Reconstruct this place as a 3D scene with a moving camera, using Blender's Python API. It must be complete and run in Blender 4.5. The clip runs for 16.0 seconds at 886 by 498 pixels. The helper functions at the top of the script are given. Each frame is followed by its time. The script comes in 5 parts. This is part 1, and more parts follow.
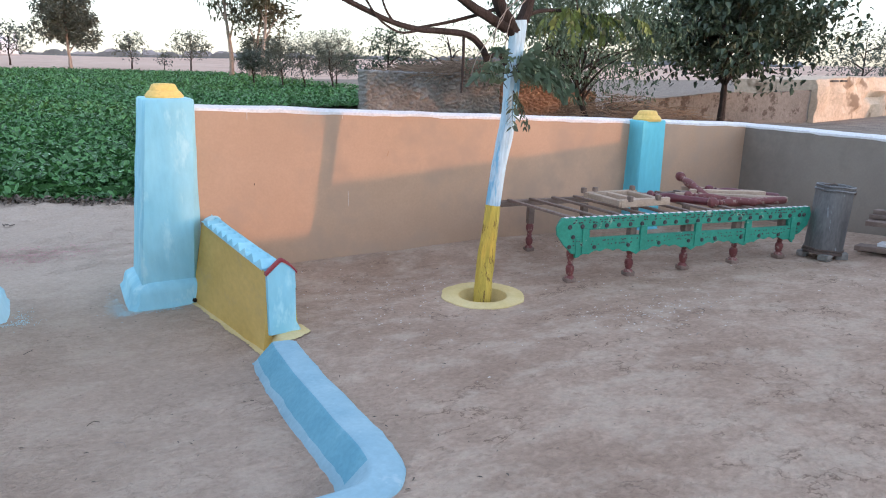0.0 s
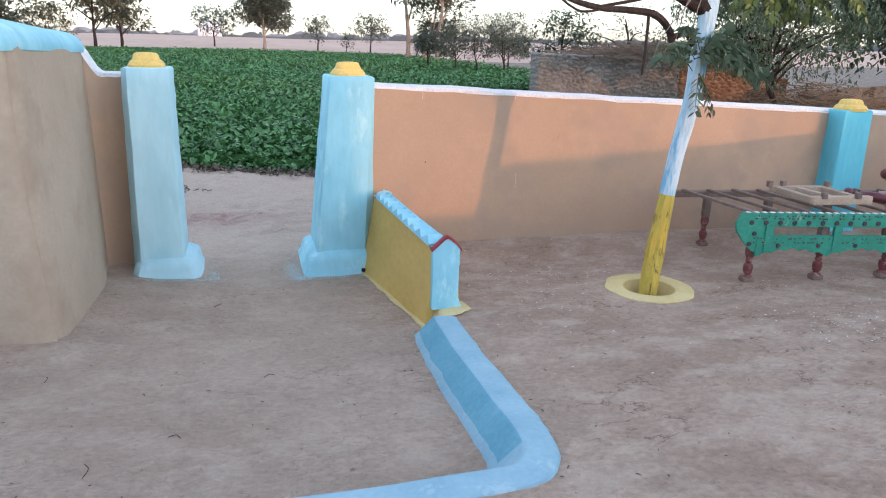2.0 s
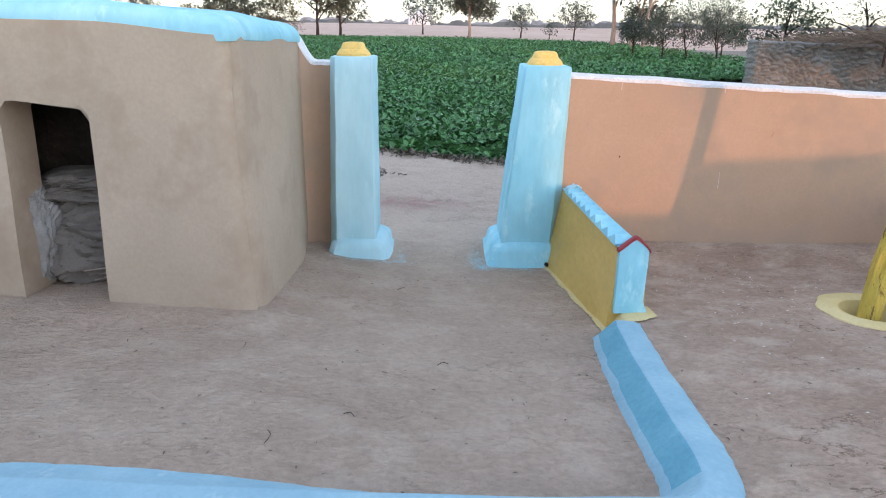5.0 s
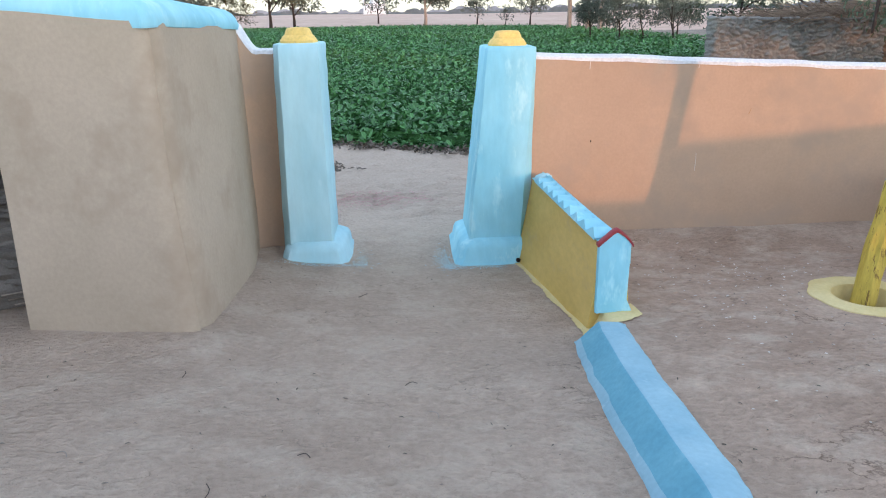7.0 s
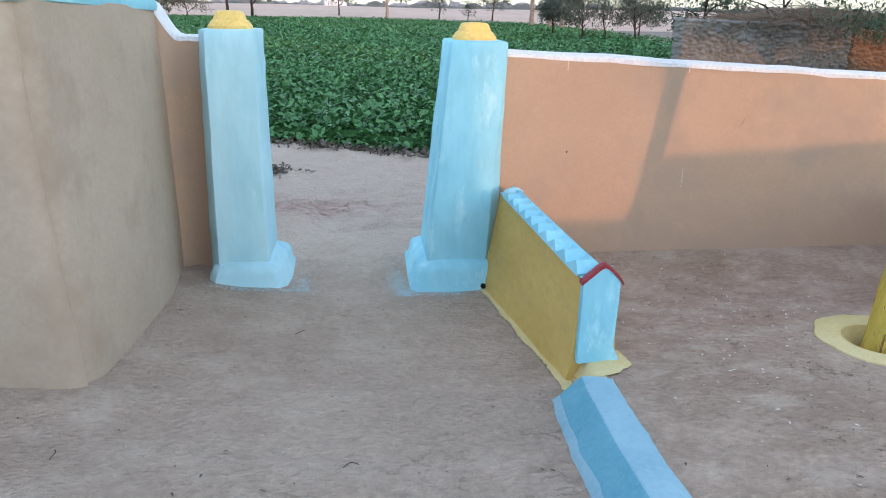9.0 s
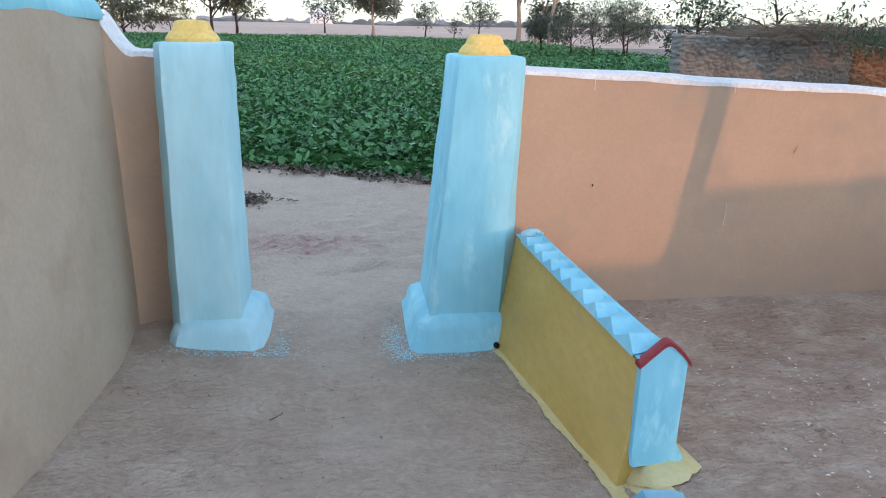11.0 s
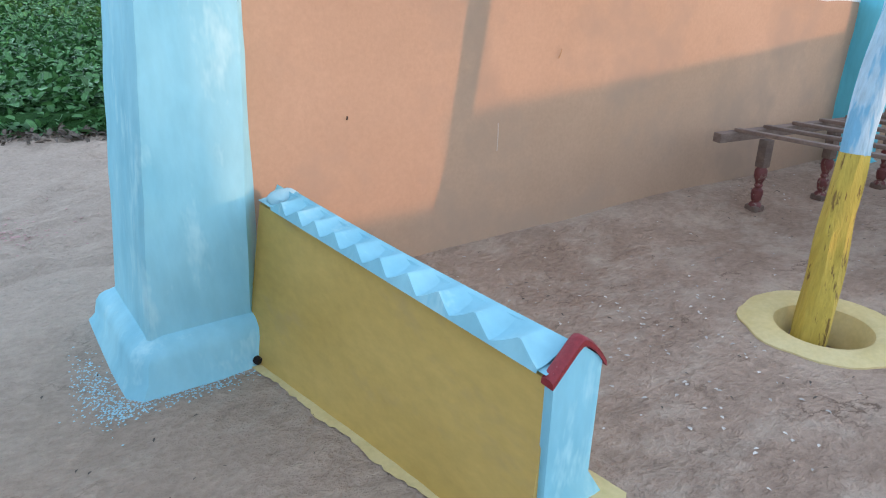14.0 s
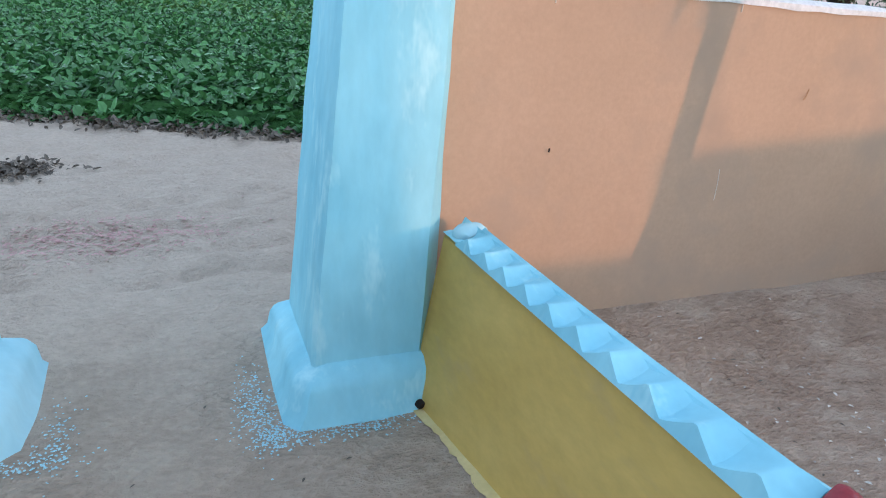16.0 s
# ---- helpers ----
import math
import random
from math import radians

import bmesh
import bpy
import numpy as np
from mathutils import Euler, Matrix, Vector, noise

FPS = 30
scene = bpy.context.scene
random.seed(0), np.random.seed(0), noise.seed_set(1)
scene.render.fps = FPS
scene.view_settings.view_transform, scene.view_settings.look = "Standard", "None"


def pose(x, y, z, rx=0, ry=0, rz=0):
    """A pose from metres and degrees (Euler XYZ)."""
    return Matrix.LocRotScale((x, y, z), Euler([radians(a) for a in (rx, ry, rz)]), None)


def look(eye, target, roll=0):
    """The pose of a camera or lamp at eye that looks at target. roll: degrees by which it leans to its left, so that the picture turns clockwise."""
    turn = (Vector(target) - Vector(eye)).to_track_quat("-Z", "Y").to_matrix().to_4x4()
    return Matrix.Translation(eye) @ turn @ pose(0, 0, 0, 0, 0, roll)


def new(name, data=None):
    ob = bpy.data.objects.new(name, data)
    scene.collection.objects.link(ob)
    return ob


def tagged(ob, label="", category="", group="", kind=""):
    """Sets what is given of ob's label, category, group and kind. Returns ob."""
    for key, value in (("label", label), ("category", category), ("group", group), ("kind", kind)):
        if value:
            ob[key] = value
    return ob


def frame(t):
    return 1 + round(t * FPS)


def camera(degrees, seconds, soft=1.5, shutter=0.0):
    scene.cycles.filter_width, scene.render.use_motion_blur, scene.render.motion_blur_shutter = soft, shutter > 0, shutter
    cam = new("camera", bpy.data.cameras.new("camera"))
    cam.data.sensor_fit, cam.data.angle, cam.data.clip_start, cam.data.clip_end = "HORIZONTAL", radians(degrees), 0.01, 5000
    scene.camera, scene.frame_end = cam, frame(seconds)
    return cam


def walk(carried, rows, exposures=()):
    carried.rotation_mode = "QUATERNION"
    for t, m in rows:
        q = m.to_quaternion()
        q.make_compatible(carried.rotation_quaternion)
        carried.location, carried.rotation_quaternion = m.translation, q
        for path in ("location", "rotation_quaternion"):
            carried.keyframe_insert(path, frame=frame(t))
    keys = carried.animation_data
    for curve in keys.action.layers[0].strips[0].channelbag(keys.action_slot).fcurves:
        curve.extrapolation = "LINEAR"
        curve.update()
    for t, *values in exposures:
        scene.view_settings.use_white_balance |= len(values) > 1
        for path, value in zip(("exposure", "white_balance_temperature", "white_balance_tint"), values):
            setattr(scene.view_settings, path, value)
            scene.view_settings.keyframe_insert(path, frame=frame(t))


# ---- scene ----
cam = camera(63.9, 16.0, soft=1.1)
EXPOSURES = [(0.0, 2.97, 6220, 15), (4.0, 2.99, 6240, 14.5), (7.5, 3.05, 6130, 10), (9.0, 3.02, 6020, 9), (12.0, 2.80, 5900, 10.5), (13.5, 3.0, 6200, 12), (14.3, 3.02, 6100, 9.5), (16.0, 2.97, 5850, 7)]
PATH = [
    (0, (0.318, 0.387, 1.332), (1.258, 2.075, 0.816), 1.0),
    (0.5, (0.303, 0.392, 1.351), (1.164, 2.117, 0.818), 1.2),
    (1, (0.304, 0.406, 1.334), (1.073, 2.165, 0.771), 0.9),
    (1.5, (0.292, 0.411, 1.315), (0.956, 2.208, 0.743), 0.8),
    (2, (0.294, 0.426, 1.306), (0.819, 2.271, 0.74), 1.3),
    (2.5, (0.274, 0.428, 1.313), (0.687, 2.3, 0.743), 1.4),
    (3, (0.264, 0.432, 1.309), (0.546, 2.325, 0.731), 1.2),
    (3.5, (0.25, 0.432, 1.306), (0.434, 2.338, 0.728), 1.2),
    (4, (0.237, 0.412, 1.333), (0.361, 2.319, 0.744), 1.8),
    (4.2, (0.248, 0.423, 1.328), (0.344, 2.332, 0.737), 1.7),
    (6.3, (0.451, 0.727, 1.28), (0.4, 2.624, 0.649), -0.1),
    (6.5, (0.405, 0.762, 1.264), (0.399, 2.666, 0.649), 0.1),
    (7, (0.365, 0.949, 1.256), (0.463, 2.843, 0.621), -1.0),
    (7.5, (0.369, 1.08, 1.26), (0.472, 2.966, 0.603), -1.1),
    (8, (0.423, 1.316, 1.236), (0.511, 3.218, 0.625), -0.1),
    (8.5, (0.422, 1.424, 1.245), (0.549, 3.309, 0.59), 0.5),
    (9, (0.433, 1.678, 1.211), (0.647, 3.558, 0.563), 1.0),
    (9.2, (0.421, 1.735, 1.223), (0.654, 3.613, 0.575), 0.7),
    (11.3, (0.409, 2.582, 1.159), (0.671, 4.479, 0.581), 1.1),
    (11.5, (0.372, 2.657, 1.17), (0.676, 4.555, 0.616), 0.3),
    (12, (0.334, 2.862, 1.139), (0.715, 4.742, 0.572), -0.9),
    (12.5, (0.397, 3.143, 1.01), (0.904, 5.016, 0.527), 0.4),
    (13, (0.455, 3.353, 0.986), (1.191, 5.118, 0.401), 0.6),
    (13.5, (0.439, 3.532, 0.957), (1.404, 5.148, 0.279), 0.5),
    (14, (0.395, 3.641, 0.927), (1.463, 5.153, 0.168), 1.0),
    (14.5, (0.38, 3.714, 0.92), (1.452, 5.186, 0.094), 2.1),
    (15, (0.419, 3.815, 0.92), (1.326, 5.401, 0.106), 1.8),
    (15.5, (0.48, 3.905, 0.921), (1.267, 5.561, 0.122), 2.3),
    (16, (0.478, 3.974, 0.916), (1.137, 5.714, 0.183), 2.9),
]
walk(cam, [(t, look(eye, target, roll)) for t, eye, target, roll in PATH], EXPOSURES)

# ---- world and sun ----
SUN_UP, SUN_TURN = 2.5, 149.0
world = bpy.data.worlds.new("dusk")
scene.world = world
world.use_nodes = True
wt = world.node_tree
sky = wt.nodes.new("ShaderNodeTexSky")
sky.sky_type, sky.sun_disc = "NISHITA", False
sky.sun_elevation, sky.sun_rotation = radians(6), radians(SUN_TURN)
sky.dust_density, sky.air_density, sky.ozone_density = 1.0, 1.0, 3.0
bgd = wt.nodes["Background"]
bgd.inputs["Strength"].default_value = 0.15
haze = wt.nodes.new("ShaderNodeHueSaturation")
haze.inputs["Saturation"].default_value = 0.7
wt.links.new(sky.outputs[0], haze.inputs["Color"])
deep = wt.nodes.new("ShaderNodeGamma")
deep.inputs[1].default_value = 0.62
wt.links.new(haze.outputs[0], deep.inputs[0])
wt.links.new(deep.outputs[0], bgd.inputs["Color"])
sun = new("sun", bpy.data.lights.new("sun", "SUN"))
sun.data.energy, sun.data.angle, sun.data.color = 0.22, radians(0.6), (1.0, 0.44, 0.19)
to_sun = Vector((math.sin(radians(SUN_TURN)), math.cos(radians(SUN_TURN)), math.tan(radians(SUN_UP))))
sun.matrix_world = look(to_sun * 50, (0, 0, 0))

# ---- materials ----


def rgb(c):
    return (*c, 1.0) if len(c) == 3 else c


def surface(name, c1, c2, scale=3.0, fine=60.0, rough=0.9, bump=0.3, depth=0.004, stretch=(1, 1, 1), metal=0.0,
            spots=None, spot_scale=8.0, spot_cut=0.62, vary=0.0, grain=0.17, soft=0.06, swirl=0.0, drift=None):
    """Two-scale mottled surface in world space, with relief; spots: a third colour in irregular patches."""
    m = bpy.data.materials.new(name)
    m.use_nodes = True
    t = m.node_tree
    n, l = t.nodes, t.links
    b = n["Principled BSDF"]
    geo = n.new("ShaderNodeNewGeometry")
    mp = n.new("ShaderNodeMapping")
    mp.inputs["Scale"].default_value = stretch
    l.new(geo.outputs["Position"], mp.inputs["Vector"])

    def tex(s, detail=5.0, r=0.6):
        x = n.new("ShaderNodeTexNoise")
        x.inputs["Scale"].default_value, x.inputs["Detail"].default_value, x.inputs["Roughness"].default_value = s, detail, r
        l.new(mp.outputs[0], x.inputs["Vector"])
        return x

    def mix(fac, x, y, kind="MIX"):
        k = n.new("ShaderNodeMix")
        k.data_type, k.blend_type = "RGBA", kind
        for sock, v in ((k.inputs[0], fac), (k.inputs[6], x), (k.inputs[7], y)):
            if isinstance(v, (int, float)):
                sock.default_value = v
            elif isinstance(v, tuple):
                sock.default_value = rgb(v)
            else:
                l.new(v, sock)
        return k.outputs[2]

    def ramp(sock, lo, hi):
        r = n.new("ShaderNodeMapRange")
        r.inputs[1].default_value, r.inputs[2].default_value = lo, hi
        l.new(sock, r.inputs[0])
        return r.outputs[0]

    big, small = tex(scale), tex(fine, 3.0)
    col = mix(ramp(big.outputs[0], 0.3, 0.7), c1, c2)
    shade = n.new("ShaderNodeMapRange")
    shade.inputs[1].default_value, shade.inputs[2].default_value = 0.25, 0.75
    shade.inputs[3].default_value, shade.inputs[4].default_value = 1 - grain, 1 + 0.9 * grain
    l.new(small.outputs[0], shade.inputs[0])
    sc = n.new("ShaderNodeVectorMath")
    sc.operation = "SCALE"
    l.new(col, sc.inputs[0])
    l.new(shade.outputs[0], sc.inputs["Scale"])
    col = sc.outputs[0]
    if swirl:
        sw = tex(6.0, 7.0, 0.65)
        sw.inputs["Distortion"].default_value = 2.2
        k = n.new("ShaderNodeMapRange")
        k.inputs[1].default_value, k.inputs[2].default_value = 0.3, 0.7
        k.inputs[3].default_value, k.inputs[4].default_value = 1 - swirl, 1 + swirl
        l.new(sw.outputs[0], k.inputs[0])
        s3 = n.new("ShaderNodeVectorMath")
        s3.operation = "SCALE"
        l.new(col, s3.inputs[0])
        l.new(k.outputs[0], s3.inputs["Scale"])
        col = s3.outputs[0]
        # thin broom and trowel streaks where the noise crosses its middle
        dist = n.new("ShaderNodeMath")
        dist.operation = "SUBTRACT"
        dist.inputs[1].default_value = 0.5
        l.new(tex(3.2, 6.0, 0.6).outputs[0], dist.inputs[0])
        ab = n.new("ShaderNodeMath")
        ab.operation = "ABSOLUTE"
        l.new(dist.outputs[0], ab.inputs[0])
        near = ramp(ab.outputs[0], 0.016, 0.002)
        patch = ramp(tex(2.1, 3.0).outputs[0], 0.50, 0.62)
        both = n.new("ShaderNodeMath")
        both.operation = "MULTIPLY"
        l.new(near, both.inputs[0])
        l.new(patch, both.inputs[1])
        col = mix(both.outputs[0], col, tuple(0.62 * v for v in c1))
    if spots:
        sp = tex(spot_scale, 4.0, 0.7)
        col = mix(ramp(sp.outputs[0], spot_cut, spot_cut + soft), col, spots)
    if drift:
        # paler trodden dust along the walked line through the gate
        xyz = n.new("ShaderNodeSeparateXYZ")
        l.new(geo.outputs["Position"], xyz.inputs[0])
        wob = n.new("ShaderNodeMath")
        wob.operation = "MULTIPLY_ADD"
        wob.inputs[1].default_value = 2.4
        l.new(tex(1.3, 6.0).outputs[0], wob.inputs[0])
        l.new(xyz.outputs[0], wob.inputs[2])
        worn = n.new("ShaderNodeMath")
        worn.operation = "MULTIPLY"
        worn.inputs[1].default_value = 0.45
        l.new(ramp(wob.outputs[0], 3.1, 1.9), worn.inputs[0])
        col = mix(worn.outputs[0], col, drift)
        # loose pale dust outside the gate
        wob2 = n.new("ShaderNodeMath")
        wob2.operation = "MULTIPLY_ADD"
        wob2.inputs[1].default_value = 1.6
        l.new(tex(2.4, 6.0, 0.65).outputs[0], wob2.inputs[0])
        l.new(xyz.outputs[1], wob2.inputs[2])
        loose = n.new("ShaderNodeMath")
        loose.operation = "MULTIPLY"
        loose.inputs[1].default_value = 0.52
        l.new(ramp(wob2.outputs[0], 7.0, 8.0), loose.inputs[0])
        col = mix(loose.outputs[0], col, (0.63, 0.515, 0.415))
        sc2 = n.new("ShaderNodeVectorMath")
        sc2.operation = "SCALE"
        l.new(col, sc2.inputs[0])
        l.new(shade.outputs[0], sc2.inputs["Scale"])
        col = sc2.outputs[0]
    if vary:
        info = n.new("ShaderNodeNewGeometry") if vary < 0 else n.new("ShaderNodeObjectInfo")
        v = n.new("ShaderNodeMapRange")
        v.inputs[3].default_value, v.inputs[4].default_value = 1 - abs(vary), 1 + abs(vary)
        l.new(info.outputs["Random Per Island"] if vary < 0 else info.outputs["Random"], v.inputs[0])
        s2 = n.new("ShaderNodeVectorMath")
        s2.operation = "SCALE"
        l.new(col, s2.inputs[0])
        l.new(v.outputs[0], s2.inputs["Scale"])
        col = s2.outputs[0]
    l.new(col, b.inputs["Base Color"])
    b.inputs["Roughness"].default_value, b.inputs["Metallic"].default_value = rough, metal
    if rough >= 0.9:
        b.inputs["Specular IOR Level"].default_value = 0.1
    if bump:
        add = n.new("ShaderNodeMath")
        l.new(big.outputs[0], add.inputs[0])
        l.new(small.outputs[0], add.inputs[1])
        if swirl:
            more = n.new("ShaderNodeMath")
            l.new(add.outputs[0], more.inputs[0])
            l.new(sw.outputs[0], more.inputs[1])
            add = more
        bp = n.new("ShaderNodeBump")
        bp.inputs["Strength"].default_value, bp.inputs["Distance"].default_value = bump, depth
        l.new(add.outputs[0], bp.inputs["Height"])
        l.new(bp.outputs[0], b.inputs["Normal"])
    return m


def leaf_material(name, c1, c2, rough=0.55):
    m = surface(name, c1, c2, 2.0, 15.0, rough, 0, vary=-0.35)
    b = m.node_tree.nodes["Principled BSDF"]
    b.inputs["Specular IOR Level"].default_value = 0.35
    return m


MUD = surface("mud_plaster", (0.412, 0.331, 0.249), (0.476, 0.382, 0.294), 1.3, 45, 0.95, 0.35, 0.003, spots=(0.383, 0.296, 0.22), spot_scale=1.8, spot_cut=0.52, grain=0.06, soft=0.18)
MUD_FRESH = surface("fresh_red_mud_plaster", (0.43, 0.295, 0.205), (0.499, 0.347, 0.245), 0.9, 50, 0.95, 0.3, 0.003, spots=(0.406, 0.295, 0.219), spot_scale=1.3, spot_cut=0.47, grain=0.05, soft=0.16)
MUD_GREY_SHADED = surface("shaded_grey_mud_plaster", (0.248, 0.211, 0.179), (0.297, 0.254, 0.21), 1.1, 45, 0.95, 0.3, 0.003, spots=(0.22, 0.189, 0.158), spot_scale=1.6, spot_cut=0.5, grain=0.05, soft=0.2)
MUD_DAMP = surface("damp_red_mud", (0.40, 0.23, 0.12), (0.47, 0.30, 0.18), 5, 60, 0.9, 0.4, 0.004)
EARTH = surface("trodden_earth", (0.350, 0.243, 0.178), (0.498, 0.371, 0.284), 1.3, 30, 1.0, 1.0, 0.026, stretch=(1, 1.3, 1), spots=(0.515, 0.405, 0.315), spot_scale=2.6, spot_cut=0.50, grain=0.09, soft=0.2, swirl=0.155, drift=(0.423, 0.347, 0.275))
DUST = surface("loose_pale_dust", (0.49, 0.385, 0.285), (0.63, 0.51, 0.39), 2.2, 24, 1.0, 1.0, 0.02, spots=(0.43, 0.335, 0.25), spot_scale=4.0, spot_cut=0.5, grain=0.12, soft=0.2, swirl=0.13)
SKYBLUE = surface("sky_blue_limewash", (0.247, 0.547, 0.662), (0.371, 0.681, 0.765), 2.2, 10, 0.92, 0.35, 0.004, stretch=(1.6, 1.6, 0.6), grain=0.06, spots=(0.445, 0.722, 0.782), spot_scale=4.0, spot_cut=0.56, soft=0.14)
PALEBLUE = surface("pale_blue_limewash", (0.362, 0.599, 0.669), (0.48, 0.699, 0.75), 2.2, 10, 0.92, 0.35, 0.004, stretch=(1.6, 1.6, 0.5), grain=0.06, spots=(0.537, 0.74, 0.789), spot_scale=3.0, spot_cut=0.58, soft=0.16)
DEEPBLUE = surface("shaded_blue_limewash", (0.135, 0.335, 0.43), (0.18, 0.40, 0.49), 4, 40, 0.92, 0.35, 0.004, spots=(0.21, 0.43, 0.52), spot_scale=4, grain=0.09)
TURQ = surface("turquoise_limewash", (0.12, 0.50, 0.62), (0.16, 0.58, 0.68), 3, 14, 0.85, 0.25, 0.003, stretch=(2, 2, 0.5), grain=0.07)
OCHRE = surface("ochre_limewash", (0.523, 0.345, 0.0838), (0.631, 0.434, 0.128), 2.6, 22, 0.85, 0.3, 0.003, stretch=(1, 0.6, 1.2), grain=0.08, spots=(0.493, 0.345, 0.138), spot_scale=3.0, spot_cut=0.55, soft=0.2)
YELLOW = surface("yellow_limewash", (0.72, 0.47, 0.12), (0.80, 0.55, 0.17), 6, 40, 0.8, 0.3, 0.003)
YELLOW_PALE = surface("pale_yellow_wash", (0.62, 0.49, 0.22), (0.70, 0.58, 0.31), 5, 50, 0.9, 0.3, 0.003, grain=0.07)
KERB_PALE = surface("worn_pale_blue_limewash", (0.251, 0.419, 0.5), (0.331, 0.501, 0.571), 4, 40, 0.92, 0.35, 0.004, spots=(0.372, 0.52, 0.58), spot_scale=5, grain=0.07)
WHITE = surface("white_limewash", (0.66, 0.655, 0.66), (0.76, 0.755, 0.76), 7, 50, 0.85, 0.3, 0.003)
RED = surface("dark_red_paint", (0.24, 0.018, 0.025), (0.30, 0.028, 0.035), 12, 90, 0.45, 0.5, 0.003, spots=(0.5, 0.25, 0.24), spot_scale=70, spot_cut=0.66)
GREEN = surface("worn_green_paint", (0.012, 0.22, 0.15), (0.03, 0.30, 0.21), 5, 40, 0.6, 0.4, 0.002, spots=(0.34, 0.42, 0.33), spot_scale=6, spot_cut=0.62)
DARK = surface("dark_boss_paint", (0.035, 0.03, 0.035), (0.06, 0.05, 0.05), 9, 40, 0.6, 0.2)
OLDWOOD = surface("weathered_wood", (0.15, 0.105, 0.085), (0.24, 0.175, 0.14), 9, 60, 0.85, 0.5, 0.003, stretch=(1, 1, 2), vary=0.12)
PALEWOOD = surface("pale_bare_wood", (0.38, 0.28, 0.205), (0.47, 0.36, 0.27), 8, 60, 0.85, 0.5, 0.003, vary=0.12)
REDWOOD = surface("faded_red_turned_wood", (0.13, 0.03, 0.03), (0.20, 0.06, 0.055), 10, 50, 0.6, 0.4, 0.002, spots=(0.30, 0.21, 0.17), spot_scale=22, spot_cut=0.56)
MAROON = surface("dark_maroon_lacquer", (0.10, 0.02, 0.028), (0.15, 0.035, 0.04), 10, 50, 0.4, 0.2, 0.002)
BINMETAL = surface("dull_galvanised_tin", (0.11, 0.11, 0.11), (0.20, 0.20, 0.20), 5, 40, 0.5, 0.35, 0.003, stretch=(1.5, 1.5, 0.5), metal=0.5, spots=(0.34, 0.38, 0.42), spot_scale=7, spot_cut=0.62)
RUST = surface("rusty_rim", (0.09, 0.065, 0.055), (0.15, 0.11, 0.09), 12, 60, 0.75, 0.4, 0.002, metal=0.3)
TRUNKBLUE = surface("pale_blue_painted_bark", (0.40, 0.575, 0.68), (0.52, 0.655, 0.73), 5, 30, 0.9, 0.8, 0.008, stretch=(2, 2, 0.35), spots=(0.22, 0.46, 0.63), spot_scale=4, spot_cut=0.56)
TRUNKYEL = surface("yellow_painted_bark", (0.50, 0.36, 0.055), (0.60, 0.45, 0.09), 6, 34, 0.85, 1.0, 0.01, stretch=(2, 2, 0.3), spots=(0.20, 0.12, 0.03), spot_scale=14, spot_cut=0.57)
BARK = surface("grey_brown_bark", (0.032, 0.025, 0.022), (0.066, 0.05, 0.044), 8, 40, 0.95, 1.0, 0.01, stretch=(2, 2, 0.6))
BARK_PALE = surface("pale_smooth_bark", (0.26, 0.20, 0.16), (0.36, 0.29, 0.24), 4, 20, 0.9, 0.6, 0.01)
DRYBARK = surface("bleached_dry_twig", (0.26, 0.22, 0.19), (0.36, 0.31, 0.27), 12, 60, 0.9, 0.5)
RUBBLE = surface("grey_lump_mud", (0.20, 0.19, 0.175), (0.30, 0.285, 0.26), 2.0, 22, 1.0, 0.9, 0.03, vary=0.1)
RUBBLE_SUNLIT = surface("sunlit_lump_mud", (0.27, 0.165, 0.11), (0.36, 0.23, 0.15), 2.0, 22, 1.0, 0.9, 0.03, vary=0.15)
OLDPLASTER = surface("old_grey_plaster", (0.17, 0.155, 0.14), (0.25, 0.23, 0.205), 0.7, 9, 0.95, 0.8, 0.03, spots=(0.10, 0.085, 0.072), spot_scale=1.6, spot_cut=0.55)
CREAM = surface("peeling_cream_plaster", (0.58, 0.44, 0.32), (0.66, 0.52, 0.39), 0.8, 9, 0.95, 0.8, 0.03, spots=(0.30, 0.21, 0.145), spot_scale=0.55, spot_cut=0.57)
BRUSHWOOD = surface("dry_brushwood", (0.15, 0.105, 0.075), (0.24, 0.175, 0.125), 3, 30, 1.0, 0.4, vary=-0.3)
DARK_MUD = surface("dark_mud", (0.085, 0.075, 0.068), (0.15, 0.13, 0.118), 3, 20, 1.0, 0.9, 0.02)
SACK_GREY = surface("grey_jute_cloth", (0.14, 0.125, 0.11), (0.21, 0.19, 0.17), 5, 90, 1.0, 0.6, 0.004)
SACK_BLUE = surface("faded_teal_cloth", (0.06, 0.09, 0.10), (0.09, 0.125, 0.13), 6, 90, 1.0, 0.6, 0.004)
SACK_PALE = surface("pale_plastic_sack", (0.24, 0.235, 0.23), (0.33, 0.325, 0.315), 6, 120, 0.7, 0.5, 0.003)
CROP = leaf_material("crop_leaf", (0.0502, 0.144, 0.0451), (0.0979, 0.239, 0.0777), 0.45)
CROP_BASE = surface("shaded_crop_underlay", (0.018, 0.05, 0.015), (0.045, 0.12, 0.03), 1.2, 14, 0.9, 0.8, 0.08)
LITTER = surface("dead_leaf_litter", (0.13, 0.11, 0.09), (0.21, 0.175, 0.145), 10, 60, 1.0, 0.5, vary=-0.3)
LEAF_DARK = leaf_material("dark_broad_leaf", (0.04, 0.06, 0.036), (0.092, 0.12, 0.072), 0.5)
LEAF_MID = leaf_material("dusty_green_leaf", (0.032, 0.058, 0.028), (0.066, 0.10, 0.05))
LEAF_FEATHER = leaf_material("feathery_green_leaf", (0.0648, 0.1, 0.0616), (0.138, 0.186, 0.11))
